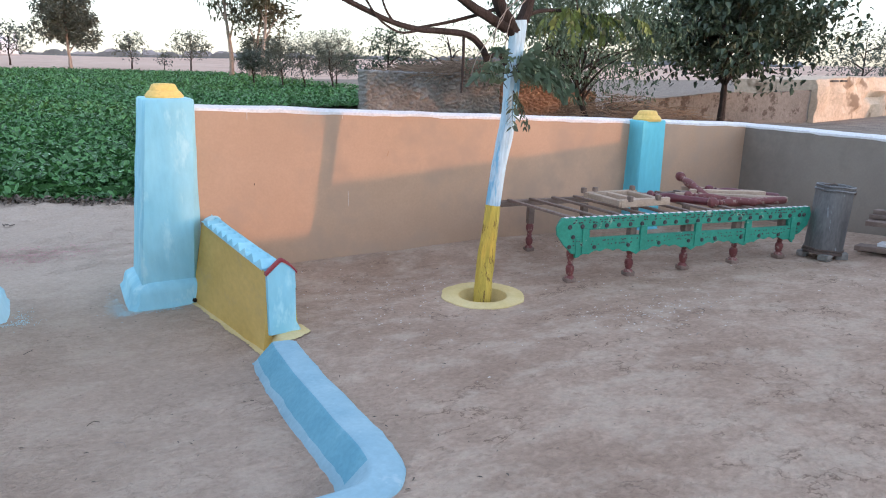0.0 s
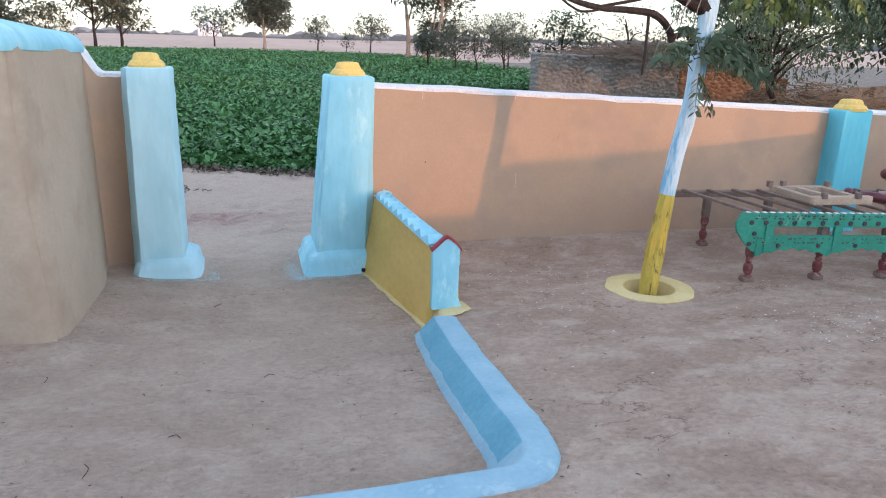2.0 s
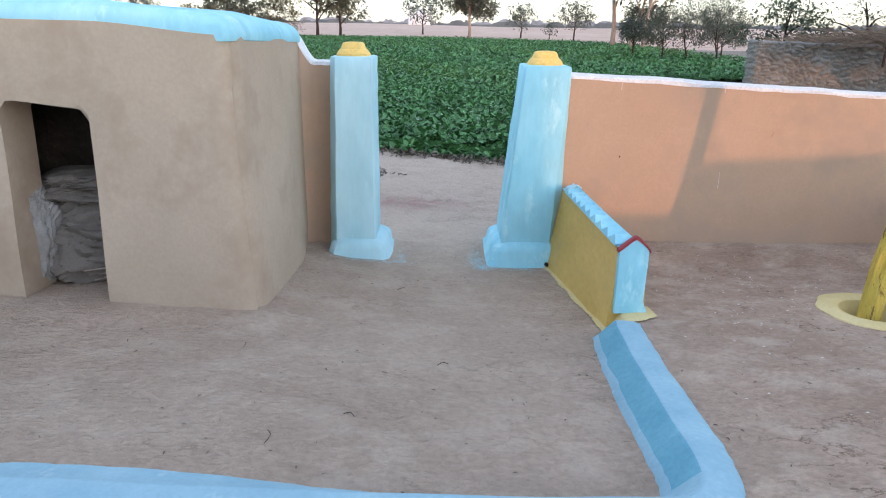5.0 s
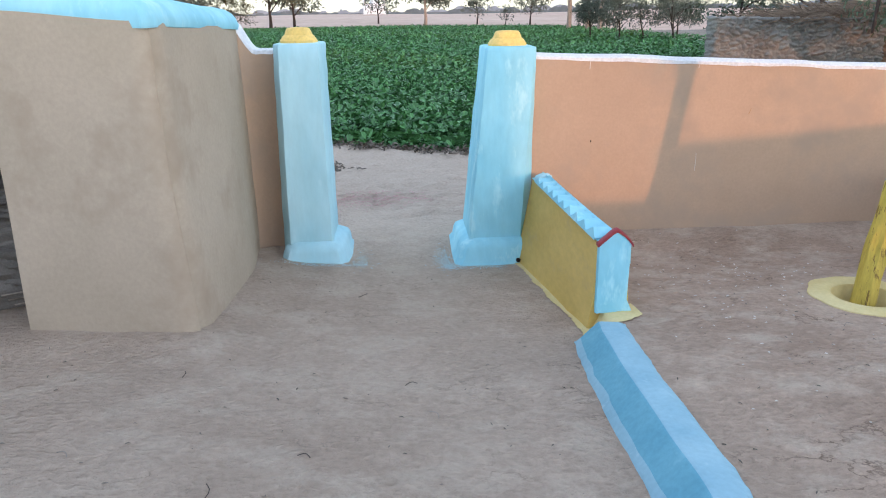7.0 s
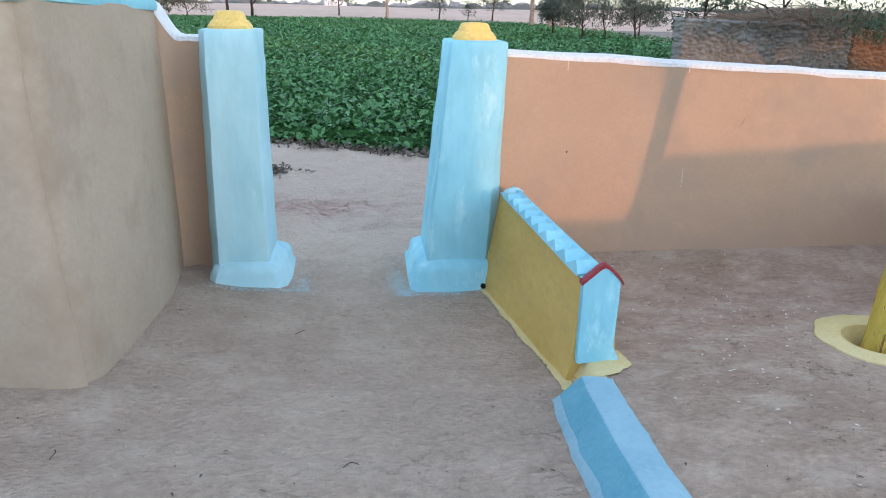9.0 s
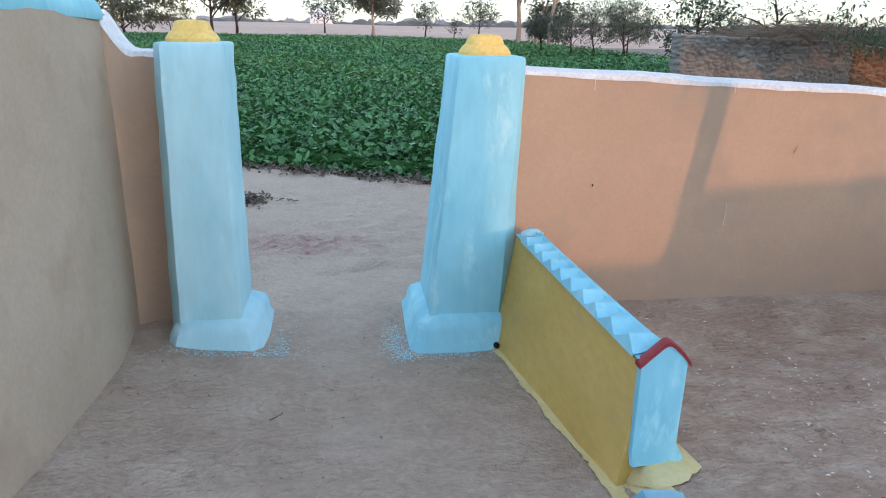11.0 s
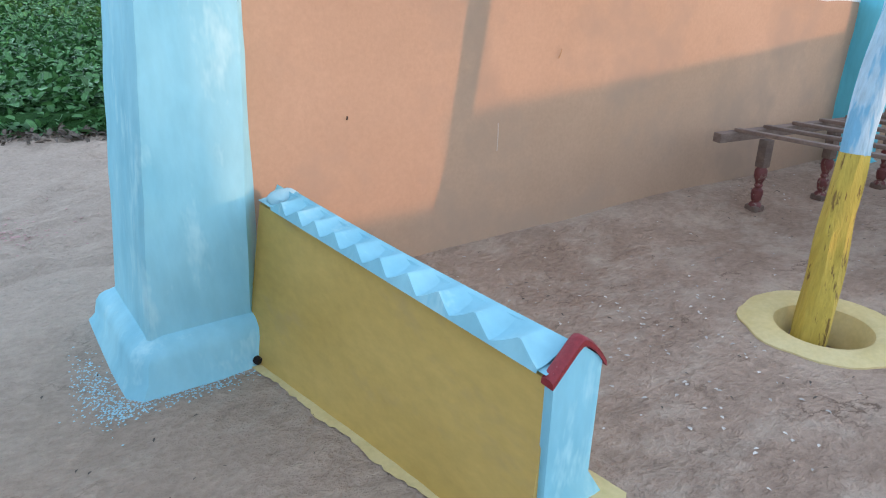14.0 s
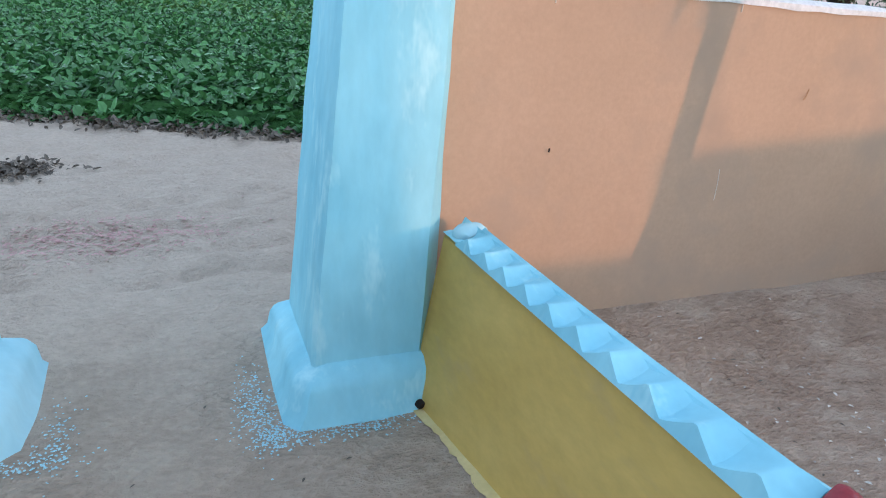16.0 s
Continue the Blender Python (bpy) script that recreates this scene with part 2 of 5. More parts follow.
LEAF_YOUNG = leaf_material("young_yellow_green_leaf", (0.11, 0.15, 0.035), (0.17, 0.20, 0.05))
LEAF_DUSTY = leaf_material("dusty_grey_green_leaf", (0.075, 0.09, 0.07), (0.12, 0.135, 0.105))
LEAF_OLIVE = leaf_material("olive_brown_leaf", (0.085, 0.085, 0.05), (0.14, 0.125, 0.075))
SAND = surface("pink_sand", (0.50, 0.345, 0.265), (0.60, 0.43, 0.34), 0.02, 0.4, 1.0, 0.3, 0.2)
SOIL = surface("dark_rubbly_soil", (0.20, 0.165, 0.135), (0.34, 0.28, 0.23), 1.6, 14, 1.0, 1.0, 0.05)
PINK = surface("pink_powder", (0.56, 0.345, 0.32), (0.62, 0.40, 0.37), 6, 60, 1.0, 0.2)
CHAFF = surface("pale_chaff", (0.55, 0.50, 0.45), (0.66, 0.61, 0.55), 30, 90, 1.0, 0.1, vary=-0.3)
BLACK = surface("black_scorch", (0.02, 0.018, 0.016), (0.04, 0.03, 0.028), 30, 90, 1.0, 0.1)

# ---- helpers of this scene ----


def smooth(a, b, v):
    u = min(1.0, max(0.0, (v - a) / (b - a)))
    return u * u * (3 - 2 * u)


def G0(x, y):
    """Ground height of the yard: it falls gently towards the gate, then runs level to the horizon."""
    z = -0.088 * max(-3.0, min(y, 6.35))
    z -= 0.02 * smooth(6.3, 8.0, y)
    if 1.2 < x < 9 and y < 6.9:
        z += 0.105 * smooth(5.75, 6.42, y) * smooth(1.2, 1.5, x) * (1 - 0.8 * smooth(4.0, 8.0, x))
    if x < -0.3 and 3.9 < y < 6.9:
        z += 0.05 * smooth(-0.35, -0.85, x) * smooth(4.1, 4.5, y) * (1 - smooth(6.3, 6.8, y))
    return z


def low_side(y):
    """Where the sunken gate passage meets the low wall and the kerb."""
    return 1.30 + 0.12 * smooth(4.0, 4.7, y) - 0.10 * smooth(4.7, 6.2, y)


def G(x, y):
    """Ground height with the gate passage worn lower towards the low wall."""
    z = G0(x, y)
    if 2.5 < y < 7.5:
        z -= 0.10 * smooth(-0.9, 0.9, x) * smooth(2.5, 2.62, y) * (1 - 0.42 * smooth(4.8, 6.2, y)) * (1 - smooth(6.3, 7.5, y)) * (1 - smooth(0.0, 0.06, x - low_side(y)))
    return z


def part(name, bm, material, parent=None, label="", soft=True):
    """Links a bmesh as one mesh object, under a parent if one is given."""
    me = bpy.data.meshes.new(name)
    bm.normal_update()
    bm.to_mesh(me)
    bm.free()
    me.materials.append(material)
    if soft:
        me.shade_smooth()
        me.set_sharp_from_angle(angle=radians(38))
    ob = new(name, me)
    if parent:
        ob.parent = parent
    if label:
        ob["label"] = label
    return ob


def data_part(name, verts, faces, material, parent=None, soft=False):
    me = bpy.data.meshes.new(name)
    me.from_pydata(verts, [], faces)
    me.materials.append(material)
    if soft:
        me.shade_smooth()
    ob = new(name, me)
    if parent:
        ob.parent = parent
    return ob


def thing(name, label, category, group="", kind="", at=(0, 0, 0)):
    ob = new(name)
    ob.location = at
    ob.empty_display_size = 0.1
    return tagged(ob, label, category, group, kind)


def loft(bm, rings, caps=True, closed=True):
    """Skins rings of points of equal count."""
    vs = [[bm.verts.new(p) for p in r] for r in rings]
    k = len(rings[0])
    for a, b in zip(vs, vs[1:]):
        for i in range(k if closed else k - 1):
            j = (i + 1) % k
            bm.faces.new((a[i], a[j], b[j], b[i]))
    if caps and closed:
        bm.faces.new(vs[0][::-1])
        bm.faces.new(vs[-1])
    bmesh.ops.recalc_face_normals(bm, faces=bm.faces)
    return bm


def tube(bm, path, radii, sides=8, wobble=0.0):
    """A round limb along a path."""
    path = [Vector(p) for p in path]
    rings = []
    for i, p in enumerate(path):
        d = (path[min(i + 1, len(path) - 1)] - path[max(i - 1, 0)]).normalized()
        u = d.cross(Vector((0.13, 0.9, 0.31))).normalized()
        v = d.cross(u)
        r = radii[i] if isinstance(radii, (list, tuple)) else radii
        ring = []
        for k in range(sides):
            a = 2 * math.pi * k / sides
            q = r * (1 + wobble * noise.noise((p + Vector((math.cos(a), math.sin(a), 0))) * 3.1))
            ring.append(p + (u * math.cos(a) + v * math.sin(a)) * q)
        rings.append(ring)
    return loft(bm, rings)


def lathe(bm, profile, sides=14, m=None):
    """Turns (radius, height) pairs about z."""
    rings = [[Vector((r * math.cos(2 * math.pi * k / sides), r * math.sin(2 * math.pi * k / sides), z)) for k in range(sides)] for r, z in profile]
    if m:
        rings = [[m @ p for p in r] for r in rings]
    return loft(bm, rings)


def block(bm, size, m=None, bevel=0.0, rough=0.0, seed=0):
    """A box of that size about its centre, with bevelled, slightly uneven edges."""
    made = bmesh.ops.create_cube(bm, size=1.0)["verts"]
    for v in made:
        v.co = Vector((v.co.x * size[0], v.co.y * size[1], v.co.z * size[2]))
        if rough:
            v.co += rough * noise.noise_vector(v.co * 7 + Vector((seed, seed * 2, 0)))
    if bevel:
        es = list({e for v in made for e in v.link_edges})
        out = bmesh.ops.bevel(bm, geom=es, offset=bevel, segments=2, affect="EDGES", profile=0.6)
        made = list({v for f in out["faces"] for v in f.verts} | {v for v in made if v.is_valid})
    if m:
        for v in made:
            v.co = m @ v.co
    return bm


def smoothed(path, n):
    """n points of a soft curve through the given ones."""
    p = [Vector(q) for q in path]
    out = []
    for i in range(n):
        u = i / (n - 1) * (len(p) - 1)
        k = min(int(u), len(p) - 2)
        f = u - k
        p0, p1, p2, p3 = p[max(k - 1, 0)], p[k], p[k + 1], p[min(k + 2, len(p) - 1)]
        out.append(0.5 * ((2 * p1) + (p2 - p0) * f + (2 * p0 - 5 * p1 + 4 * p2 - p3) * f * f + (3 * p1 - p0 - 3 * p2 + p3) * f ** 3))
    return out


def leaves(name, places, size, material, parent, rng, droop=0.3, width=0.5, kind=0):
    """Many folded leaves as one mesh: places is an array of points."""
    n = len(places)
    az = rng.uniform(0, 2 * np.pi, n)
    pitch = rng.normal(-droop, 0.06 if kind else 0.5, n)
    s = size * rng.uniform(0.6, 1.35, n)
    d = np.stack([np.cos(az) * np.cos(pitch), np.sin(az) * np.cos(pitch), np.sin(pitch)], 1)
    side = np.stack([-np.sin(az), np.cos(az), rng.normal(0, 0.05 if kind else 0.4, n)], 1)
    side /= np.linalg.norm(side, axis=1)[:, None]
    up = np.cross(d, side)
    P = np.asarray(places)
    w = width * s
    L = s[:, None]
    W = w[:, None]
    base = P
    tip = P + d * L - up * 0.12 * L
    l1 = P + d * 0.33 * L + side * 0.48 * W + up * 0.10 * L
    r1 = P + d * 0.33 * L - side * 0.48 * W + up * 0.10 * L
    l2 = P + d * 0.72 * L + side * 0.36 * W + up * 0.04 * L
    r2 = P + d * 0.72 * L - side * 0.36 * W + up * 0.04 * L
    V = np.stack([base, l1, l2, tip, r2, r1], 1).reshape(-1, 3)
    i = (np.arange(n) * 6)[:, None]
    F = np.concatenate([i + np.array([0, 1, 2, 3]), i + np.array([0, 3, 4, 5])], 0)
    return data_part(name, V.tolist(), F.tolist(), material, parent)


# ---- ground ----
RING = (3.165, 4.85)
PIT_Z = G(*RING) - 0.028


def axis(fine_a, fine_b, step, far):
    pts = list(np.arange(fine_a, fine_b + 1e-6, step))
    s, v = step, fine_b
    while v < far:
        s *= 1.35
        v += s
        pts.append(v)
    s, v = step, fine_a
    while v > -far:
        s *= 1.35
        v -= s
        pts.insert(0, v)
    return np.array(pts)


def ground_height(x, y):
    z = G(x, y)
    near = max(0.0, 1 - max(0, abs(x - 2) - 8) / 10) * max(0.0, 1 - max(0, abs(y - 4) - 7) / 8)
    if near > 0:
        z += near * (0.012 * noise.noise((x * 1.1, y * 1.1, 0)) + 0.005 * noise.noise((x * 4.3, y * 4.3, 3)) + 0.003 * noise.noise((x * 13, y * 13, 5)))
        if y > 6.9:
            rough = smooth(6.9, 7.6, y)
            z += near * rough * (0.036 * noise.noise((x * 2.6, y * 6.5, 8)) + 0.036 * noise.noise((x * 6, y * 14, 2)) - 0.022 * abs(noise.noise((x * 3.5, y * 9, 12))))
    r = math.hypot(x - RING[0], y - RING[1])
    if r < 0.75:
        # the painted ring lies level on the sloping yard
        z += (PIT_Z + 0.004 - z) * (1 - smooth(0.36, 0.72, r))
    z -= 0.17 * (1 - smooth(0.15, 0.20, r))
    far = math.hypot(x, y)
    if y > 100 and far > 110:
        z += 1.6 * smooth(110, 220, far) * (0.6 + 0.7 * noise.noise((x * 0.012, y * 0.012, 1)))
    return z


gx, gy = axis(-2.6, 4.6, 0.042, 2600), axis(1.6, 11.0, 0.045, 2600)
gv = [(x, y, ground_height(x, y)) for y in gy for x in gx]
nx = len(gx)
gf = [(j * nx + i, j * nx + i + 1, (j + 1) * nx + i + 1, (j + 1) * nx + i) for j in range(len(gy) - 1) for i in range(nx - 1)]
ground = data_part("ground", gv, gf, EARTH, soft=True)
ground.data.materials.append(SAND)
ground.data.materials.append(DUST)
ground.data.materials.append(SOIL)
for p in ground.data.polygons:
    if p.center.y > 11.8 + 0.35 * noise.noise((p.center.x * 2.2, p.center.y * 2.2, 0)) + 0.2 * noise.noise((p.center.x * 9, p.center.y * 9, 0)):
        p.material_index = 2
    if p.center.y > 60 or abs(p.center.x) > 90 or p.center.y < -90:
        p.material_index = 1
    elif p.center.x > 6.9 and p.center.y > 6.6 and p.center.x > 6.9 + 0.3 * noise.noise((p.center.x, p.center.y, 0)):
        p.material_index = 3
tagged(ground, "trodden grey-brown mud yard running out to fields", "ground", kind="structure")

# ---- mud walls ----


def mud_wall(name, a, b, top_a, top_b, thick, material, label, foot=-0.95):
    """A plastered wall from a to b (its visible face on the line; thickness to the left of a->b), with a lime-washed coping."""
    a, b = Vector((*a, 0)), Vector((*b, 0))
    along = (b - a).normalized()
    back = Vector((-along.y, along.x, 0))
    n = max(3, int((b - a).length / 0.12))
    rings, copes = [], []
    for i in range(n + 1):
        u = i / n
        p = a.lerp(b, u)
        top = top_a + (top_b - top_a) * u + 0.012 * noise.noise(p * 1.7) + 0.005 * noise.noise(p * 6)
        face = []
        for k in range(15):
            z = foot + (top - 0.012 - foot) * k / 14
            off = 0.018 * noise.noise(Vector((p.x * 1.1, p.y * 1.1, z * 1.6))) + 0.006 * noise.noise(Vector((p.x * 5, p.y * 5, z * 5)))
            off -= 0.02 * (1 - k / 14) ** 2
            face.append(p + back * off + Vector((0, 0, z)))
        ring = face + [p + back * 0.03 + Vector((0, 0, top)), p + back * (thick - 0.03) + Vector((0, 0, top)), p + back * thick + Vector((0, 0, top - 0.03)), p + back * thick + Vector((0, 0, foot))]
        rings.append(ring)
        drip = 0.018 + 0.016 * max(0, noise.noise(p * 2.3)) + 0.010 * noise.noise(p * 9)
        f = face[-1] - back * 0.006
        copes.append([f - Vector((0, 0, max(0.008, drip))), f + Vector((0, 0, 0.004)), p + back * 0.024 + Vector((0, 0, top + 0.010)), p + back * 0.5 * thick + Vector((0, 0, top + 0.016)),
                      p + back * (thick - 0.02) + Vector((0, 0, top + 0.010)), p + back * (thick + 0.006) + Vector((0, 0, top - 0.045)), p + back * 0.5 * thick + Vector((0, 0, top - 0.02))])
    wall = part(name, loft(bmesh.new(), rings), material)
    tagged(wall, label, "wall", kind="structure")
    part("coping", loft(bmesh.new(), copes), WHITE, wall, "whitewashed wall coping with a ragged edge")
    return wall


wall_north = mud_wall("wall_north", (1.22, 6.40), (7.98, 6.40), 0.942, 0.612, 0.24, MUD_FRESH, "smooth orange-brown mud-plastered yard wall with white top")
# east wall: grey mud, with the shade on it darkened into the colour
wall_east = mud_wall("wall_east", (7.96, 6.62), (7.96, -2.95), 0.60, 0.69, 0.24, MUD_GREY_SHADED, "grey-brown mud-plastered yard wall with white top")
# unseen plain walls added behind the walker and outside; south and lane block sun
for nm, a, b, top in (("wall_south", (7.3, -4.0), (-6.0, -4.0), 1.75), ("wall_west", (-6.0, -4.0), (-6.0, 6.6), 1.4), ("wall_lane", (12.0, 2.6), (12.0, -3.7), 1.75)):
    w = mud_wall(nm, a, b, top, top, 0.3, MUD, "unseen plain mud-plastered wall added to close and shade the yard")

# ---- gate pillars ----


def pillar(at, foot_z, top_z, w_top, w_foot, d_top, d_foot, shift, material, label, base, cap_z=0.105, cut=((0.012, 0.012), (0.012, 0.012))):
    """A tapering square pillar with softened corners, a sloped plinth and a stepped yellow cap."""
    ob = thing("gate_pillar", label, "pillar", "painted yard pillars", at=(*at, foot_z))
    h = top_z - foot_z

    def ring(w, d, cx, cy, z, cut=(0.014, 0.014)):
        """A square with its two front corners cut by the given widths."""
        x, y, back = w / 2, d / 2, 0.02
        f, g = cut
        pts = [(-x, -y + f * 1.3), (-x + f, -y), (-x * 0.3, -y), (x * 0.3, -y), (x - g, -y), (x, -y + g * 1.3), (x, 0), (x, y - back), (x - back, y), (-x + back, y), (-x, y - back), (-x, 0)]
        out = []
        for px, py in pts:
            nz = noise.noise(Vector((px * 6 + at[0] * 3, py * 6, z * 3.5)))
            nf = noise.noise(Vector((px * 11, py * 11, z * 9 + at[0])))
            out.append(Vector((cx + px * (1 + 0.02 * nz) + 0.005 * nf, cy + py * (1 + 0.016 * nz) + 0.003 * nf, z)))
        return out

    rings = []
    n = 16
    for i in range(n + 1):
        u = i / n
        e = u ** 1.1
        both = tuple(lo + (hi - lo) * u for lo, hi in zip(*cut))
        rings.append(ring(w_foot + (w_top - w_foot) * e, d_foot + (d_top - d_foot) * e, shift[0] * e, shift[1] * e, 0.02 + (h - 0.035) * u, both))
    rings.append(ring(w_top - 0.012, d_top - 0.012, shift[0], shift[1], h - 0.004, cut[1]))
    rings.append(ring(w_top - 0.04, d_top - 0.04, shift[0], shift[1], h, cut[1]))
    part("shaft", loft(bmesh.new(), rings), material, ob)
    bw, bd, bh, bx, by = base
    prof = [(0.06, -0.14), (0.035, -0.02), (0.022, 0.015), (0.0, 0.05), (-0.012, bh * 0.6), (-0.03, bh * 0.78), (-0.075, bh * 0.94), (-0.13, bh + 0.01)]
    part("plinth", loft(bmesh.new(), [ring(bw + 2 * g, bd + 2 * g, bx, by, z, (0.05, 0.05)) for g, z in prof]), material, ob)
    cw = 0.27 if d_top < 0.3 else min(w_top, d_top) * 0.72
    steps = [(1.02, -0.012), (1.02, 0.016), (0.98, 0.022), (0.86, 0.046), (0.80, 0.051), (0.77, 0.053), (0.67, 0.088), (0.61, 0.100), (0.52, 0.105), (0.25, 0.108)]
    rings = []
    for g, z in steps:
        r = cw / 2 * g
        rings.append([Vector((shift[0] + 1.06 * r * math.copysign(abs(math.cos(a)) ** 0.75, math.cos(a)), shift[1] + r * math.copysign(abs(math.sin(a)) ** 0.75, math.sin(a)), h + z * cap_z / 0.105)) for a in [2 * math.pi * (k + 0.5) / 20 for k in range(20)]])
    part("cap", loft(bmesh.new(), rings), YELLOW, ob, "stepped yellow limewashed cap")
    return ob


pillar((1.075, 6.45), -0.60, 1.005, 0.365, 0.50, 0.46, 0.56, (0.085, 0.02), SKYBLUE, "tapering sky-blue limewashed mud gate pillar with yellow cap", (0.62, 0.74, 0.19, -0.015, 0.0), cut=((0.012, 0.10), (0.014, 0.012)))
pillar((-0.40, 6.42), -0.60, 1.055, 0.345, 0.395, 0.40, 0.46, (0.015, 0.02), PALEBLUE, "pale sky-blue limewashed gate pillar with yellow cap beside mud store", (0.50, 0.62, 0.20, 0.045, 0.0), cut=((0.065, 0.016), (0.05, 0.016)))
pillar((6.19, 6.31), -0.66, 0.72, 0.35, 0.38, 0.24, 0.26, (0.0, 0.0), TURQ, "turquoise painted wall pillar with yellow cap behind the bedstead", (0.46, 0.40, 0.2, 0.0, 0.0), 0.1)

# ---- low wall by the gate ----


def low_wall():
    ob = thing("low_wall", "low ochre mud screen wall with blue toothed top", "low wall", at=(1.4, 5.3, -0.5))
    inv = Matrix.Translation((-1.4, -5.3, 0.5))
    F, N = Vector((1.25, 6.16, 0)), Vector((1.425, 4.665, 0))
    along = (N - F).normalized()
    side = Vector((-along.y, along.x, 0))
    if side.x < 0:
        side = -side
    L = (N - F).length
    th = 0.195

    def lean(u):
        return 0.086 * (1 - u)
    rings, slope = [], []
    n = 40
    for i in range(n + 1):
        u = -0.035 + 1.035 * i / n
        p = F + along * (L * u)
        eave, ridge = 0.038, 0.072
        g, gl = G0(p.x, p.y), G(p.x - 0.2, p.y)
        wob = 0.006 * noise.noise(p * 2.5)
        ridge -= 0.010 * math.sin(math.pi * u)
        th = 0.195 * (0.84 + 0.16 * smooth(0.8, 1.0, u))
        b = p
        p = p + side * lean(u) + Vector((0, 0, 0.010 * (1 - u)))
        ring = [b - side * 0.055 + Vector((0, 0, gl - 0.06)), b - side * (0.036 - wob) + Vector((0, 0, gl + 0.03)), (b * 0.6 + p * 0.4) + side * wob + Vector((0, 0, g + 0.25)), p + side * (0.002 + wob * (1 - smooth(0.9, 1.0, u))) + Vector((0, 0, eave - 0.028)),
                p + side * th * 0.5 + Vector((0, 0, ridge - 0.05)), p + side * (th - 0.03) + Vector((0, 0, eave - 0.07)), p + side * (th - 0.004) + Vector((0, 0, g + 0.2)), p + side * (th + 0.02) + Vector((0, 0, g - 0.1))]
        rings.append([inv @ q for q in ring])
        cope = [p - side * 0.006 + Vector((0, 0, eave - 0.012 + 0.004 * noise.noise(p * 8))), p - side * 0.006 + Vector((0, 0, eave - 0.012)), p + side * 0.022 + Vector((0, 0, eave - 0.008)), p + side * th * 0.34 + Vector((0, 0, ridge - 0.046)), p + side * th * 0.5 + Vector((0, 0, ridge)), p + side * th * 0.58 + Vector((0, 0, ridge - 0.012)), p + side * th * 0.8 + Vector((0, 0, eave - 0.006)),
                p + side * (th + 0.002) + Vector((0, 0, eave - 0.03)), p + side * (th + 0.006) + Vector((0, 0, eave - 0.16)), p + side * th * 0.5 + Vector((0, 0, eave - 0.02))]
        slope.append([inv @ q for q in cope])
    th = 0.195
    part("body", loft(bmesh.new(), rings), OCHRE, ob)
    part("coping", loft(bmesh.new(), slope), SKYBLUE, ob, "sky-blue ridged coping")
    # pinched teeth along the gate side of the coping, scooped back to its ridge
    cuts = (0.05, 0.13, 0.217, 0.30, 0.388, 0.477, 0.568, 0.667, 0.765, 0.872, 0.985)
    for k, (u0, u1) in enumerate(zip(cuts, cuts[1:])):
        eave, ridge = 0.038, 0.072
        V, Q = [], []
        m = 14
        skew = 0.10 + 0.12 * noise.noise((k * 2.7, 3, 0))
        tall = (0.80 + 0.22 * (k / 9)) * (1 + 0.10 * noise.noise((k * 1.9, 0, 0)))
        for i in range(m + 1):
            v = -1 + 2 * i / m
            v = v - skew * (1 - v * v)
            u = u0 + (u1 - u0) * i / m
            ridge = 0.072 - 0.010 * math.sin(math.pi * u)
            c = (1 - abs(v)) ** 1.15 * tall
            es, ez = -0.014 + 0.016 * c, eave - 0.003 + 0.046 * c
            rows = [(-0.016, eave - 0.014), (es, ez), (es, ez)]
            for q in (0.3, 0.65, 1.0):
                rows.append((es + (th * 0.5 - es) * q, ez + (ridge + 0.004 - ez) * q - 0.014 * math.sin(math.pi * q) * (1 - c)))
            for sd, z in rows:
                V.append(tuple(inv @ (F + along * (L * u) + side * (sd + lean(u)) + Vector((0, 0, z + 0.010 * (1 - u))))))
        for i in range(m):
            for r in (0, 2, 3, 4):
                p = i * 6 + r
                Q.append((p, p + 6, p + 7, p + 1))
        data_part("tooth", V, Q, SKYBLUE, ob, soft=True)
    # rounded lump where the coping dies against the pillar
    bm = bmesh.new()
    bmesh.ops.create_icosphere(bm, subdivisions=3, radius=1)
    for v in bm.verts:
        v.co = Vector((v.co.x * 0.065, v.co.y * 0.05, v.co.z * 0.036)) * (1 + 0.15 * noise.noise(v.co * 2))
        v.co = inv @ (v.co + F + side * 0.155 + along * 0.02 + Vector((0, 0, 0.05)))
    part("end_lump", bm, PALEBLUE, ob, "pale limewashed lump at the pillar")
    # painted end face
    g = G0(N.x, N.y)
    prof = [(-0.012, g + 0.02), (-0.002, g + 0.06), (0.0, 0.014), (th * 0.5, 0.076), (th, 0.008), (th - 0.002, g + 0.07), (th + 0.014, g + 0.02)]
    prof = [(0.5 * th + (s - 0.5 * th) * (1.0 if z > -0.1 else 0.95 if s > 0.1 else 1.0), z) for s, z in prof]
    rings = []
    for d, grow in ((-0.006, 0.0), (0.006, 0.002), (0.018, -0.004)):
        rings.append([inv @ (N + along * (d + (0.035 if z < g + 0.03 else 0.0)) + side * (s + grow * (1 if s > th / 2 else -1)) + Vector((0, 0, z))) for s, z in prof])
    part("end_face", loft(bmesh.new(), rings), SKYBLUE, ob, "pale blue end face with vertical brush marks")
    # red edging over the gable
    bm = bmesh.new()
    crest = smoothed([(-0.006, 0, 0.012), (th * 0.25, 0, 0.056), (th * 0.47, 0, 0.088), (th * 0.6, 0, 0.086), (th * 0.85, 0, 0.045), (th + 0.008, 0, -0.002)], 15)
    rings = []
    for q in crest:
        c = N + side * q.x + Vector((0, 0, q.z))
        rings.append([inv @ (c + along * d + Vector((0, 0, z))) for d, z in ((-0.014, -0.012), (-0.013, 0.003), (-0.004, 0.007), (0.014, 0.006), (0.023, -0.001), (0.024, -0.017))])
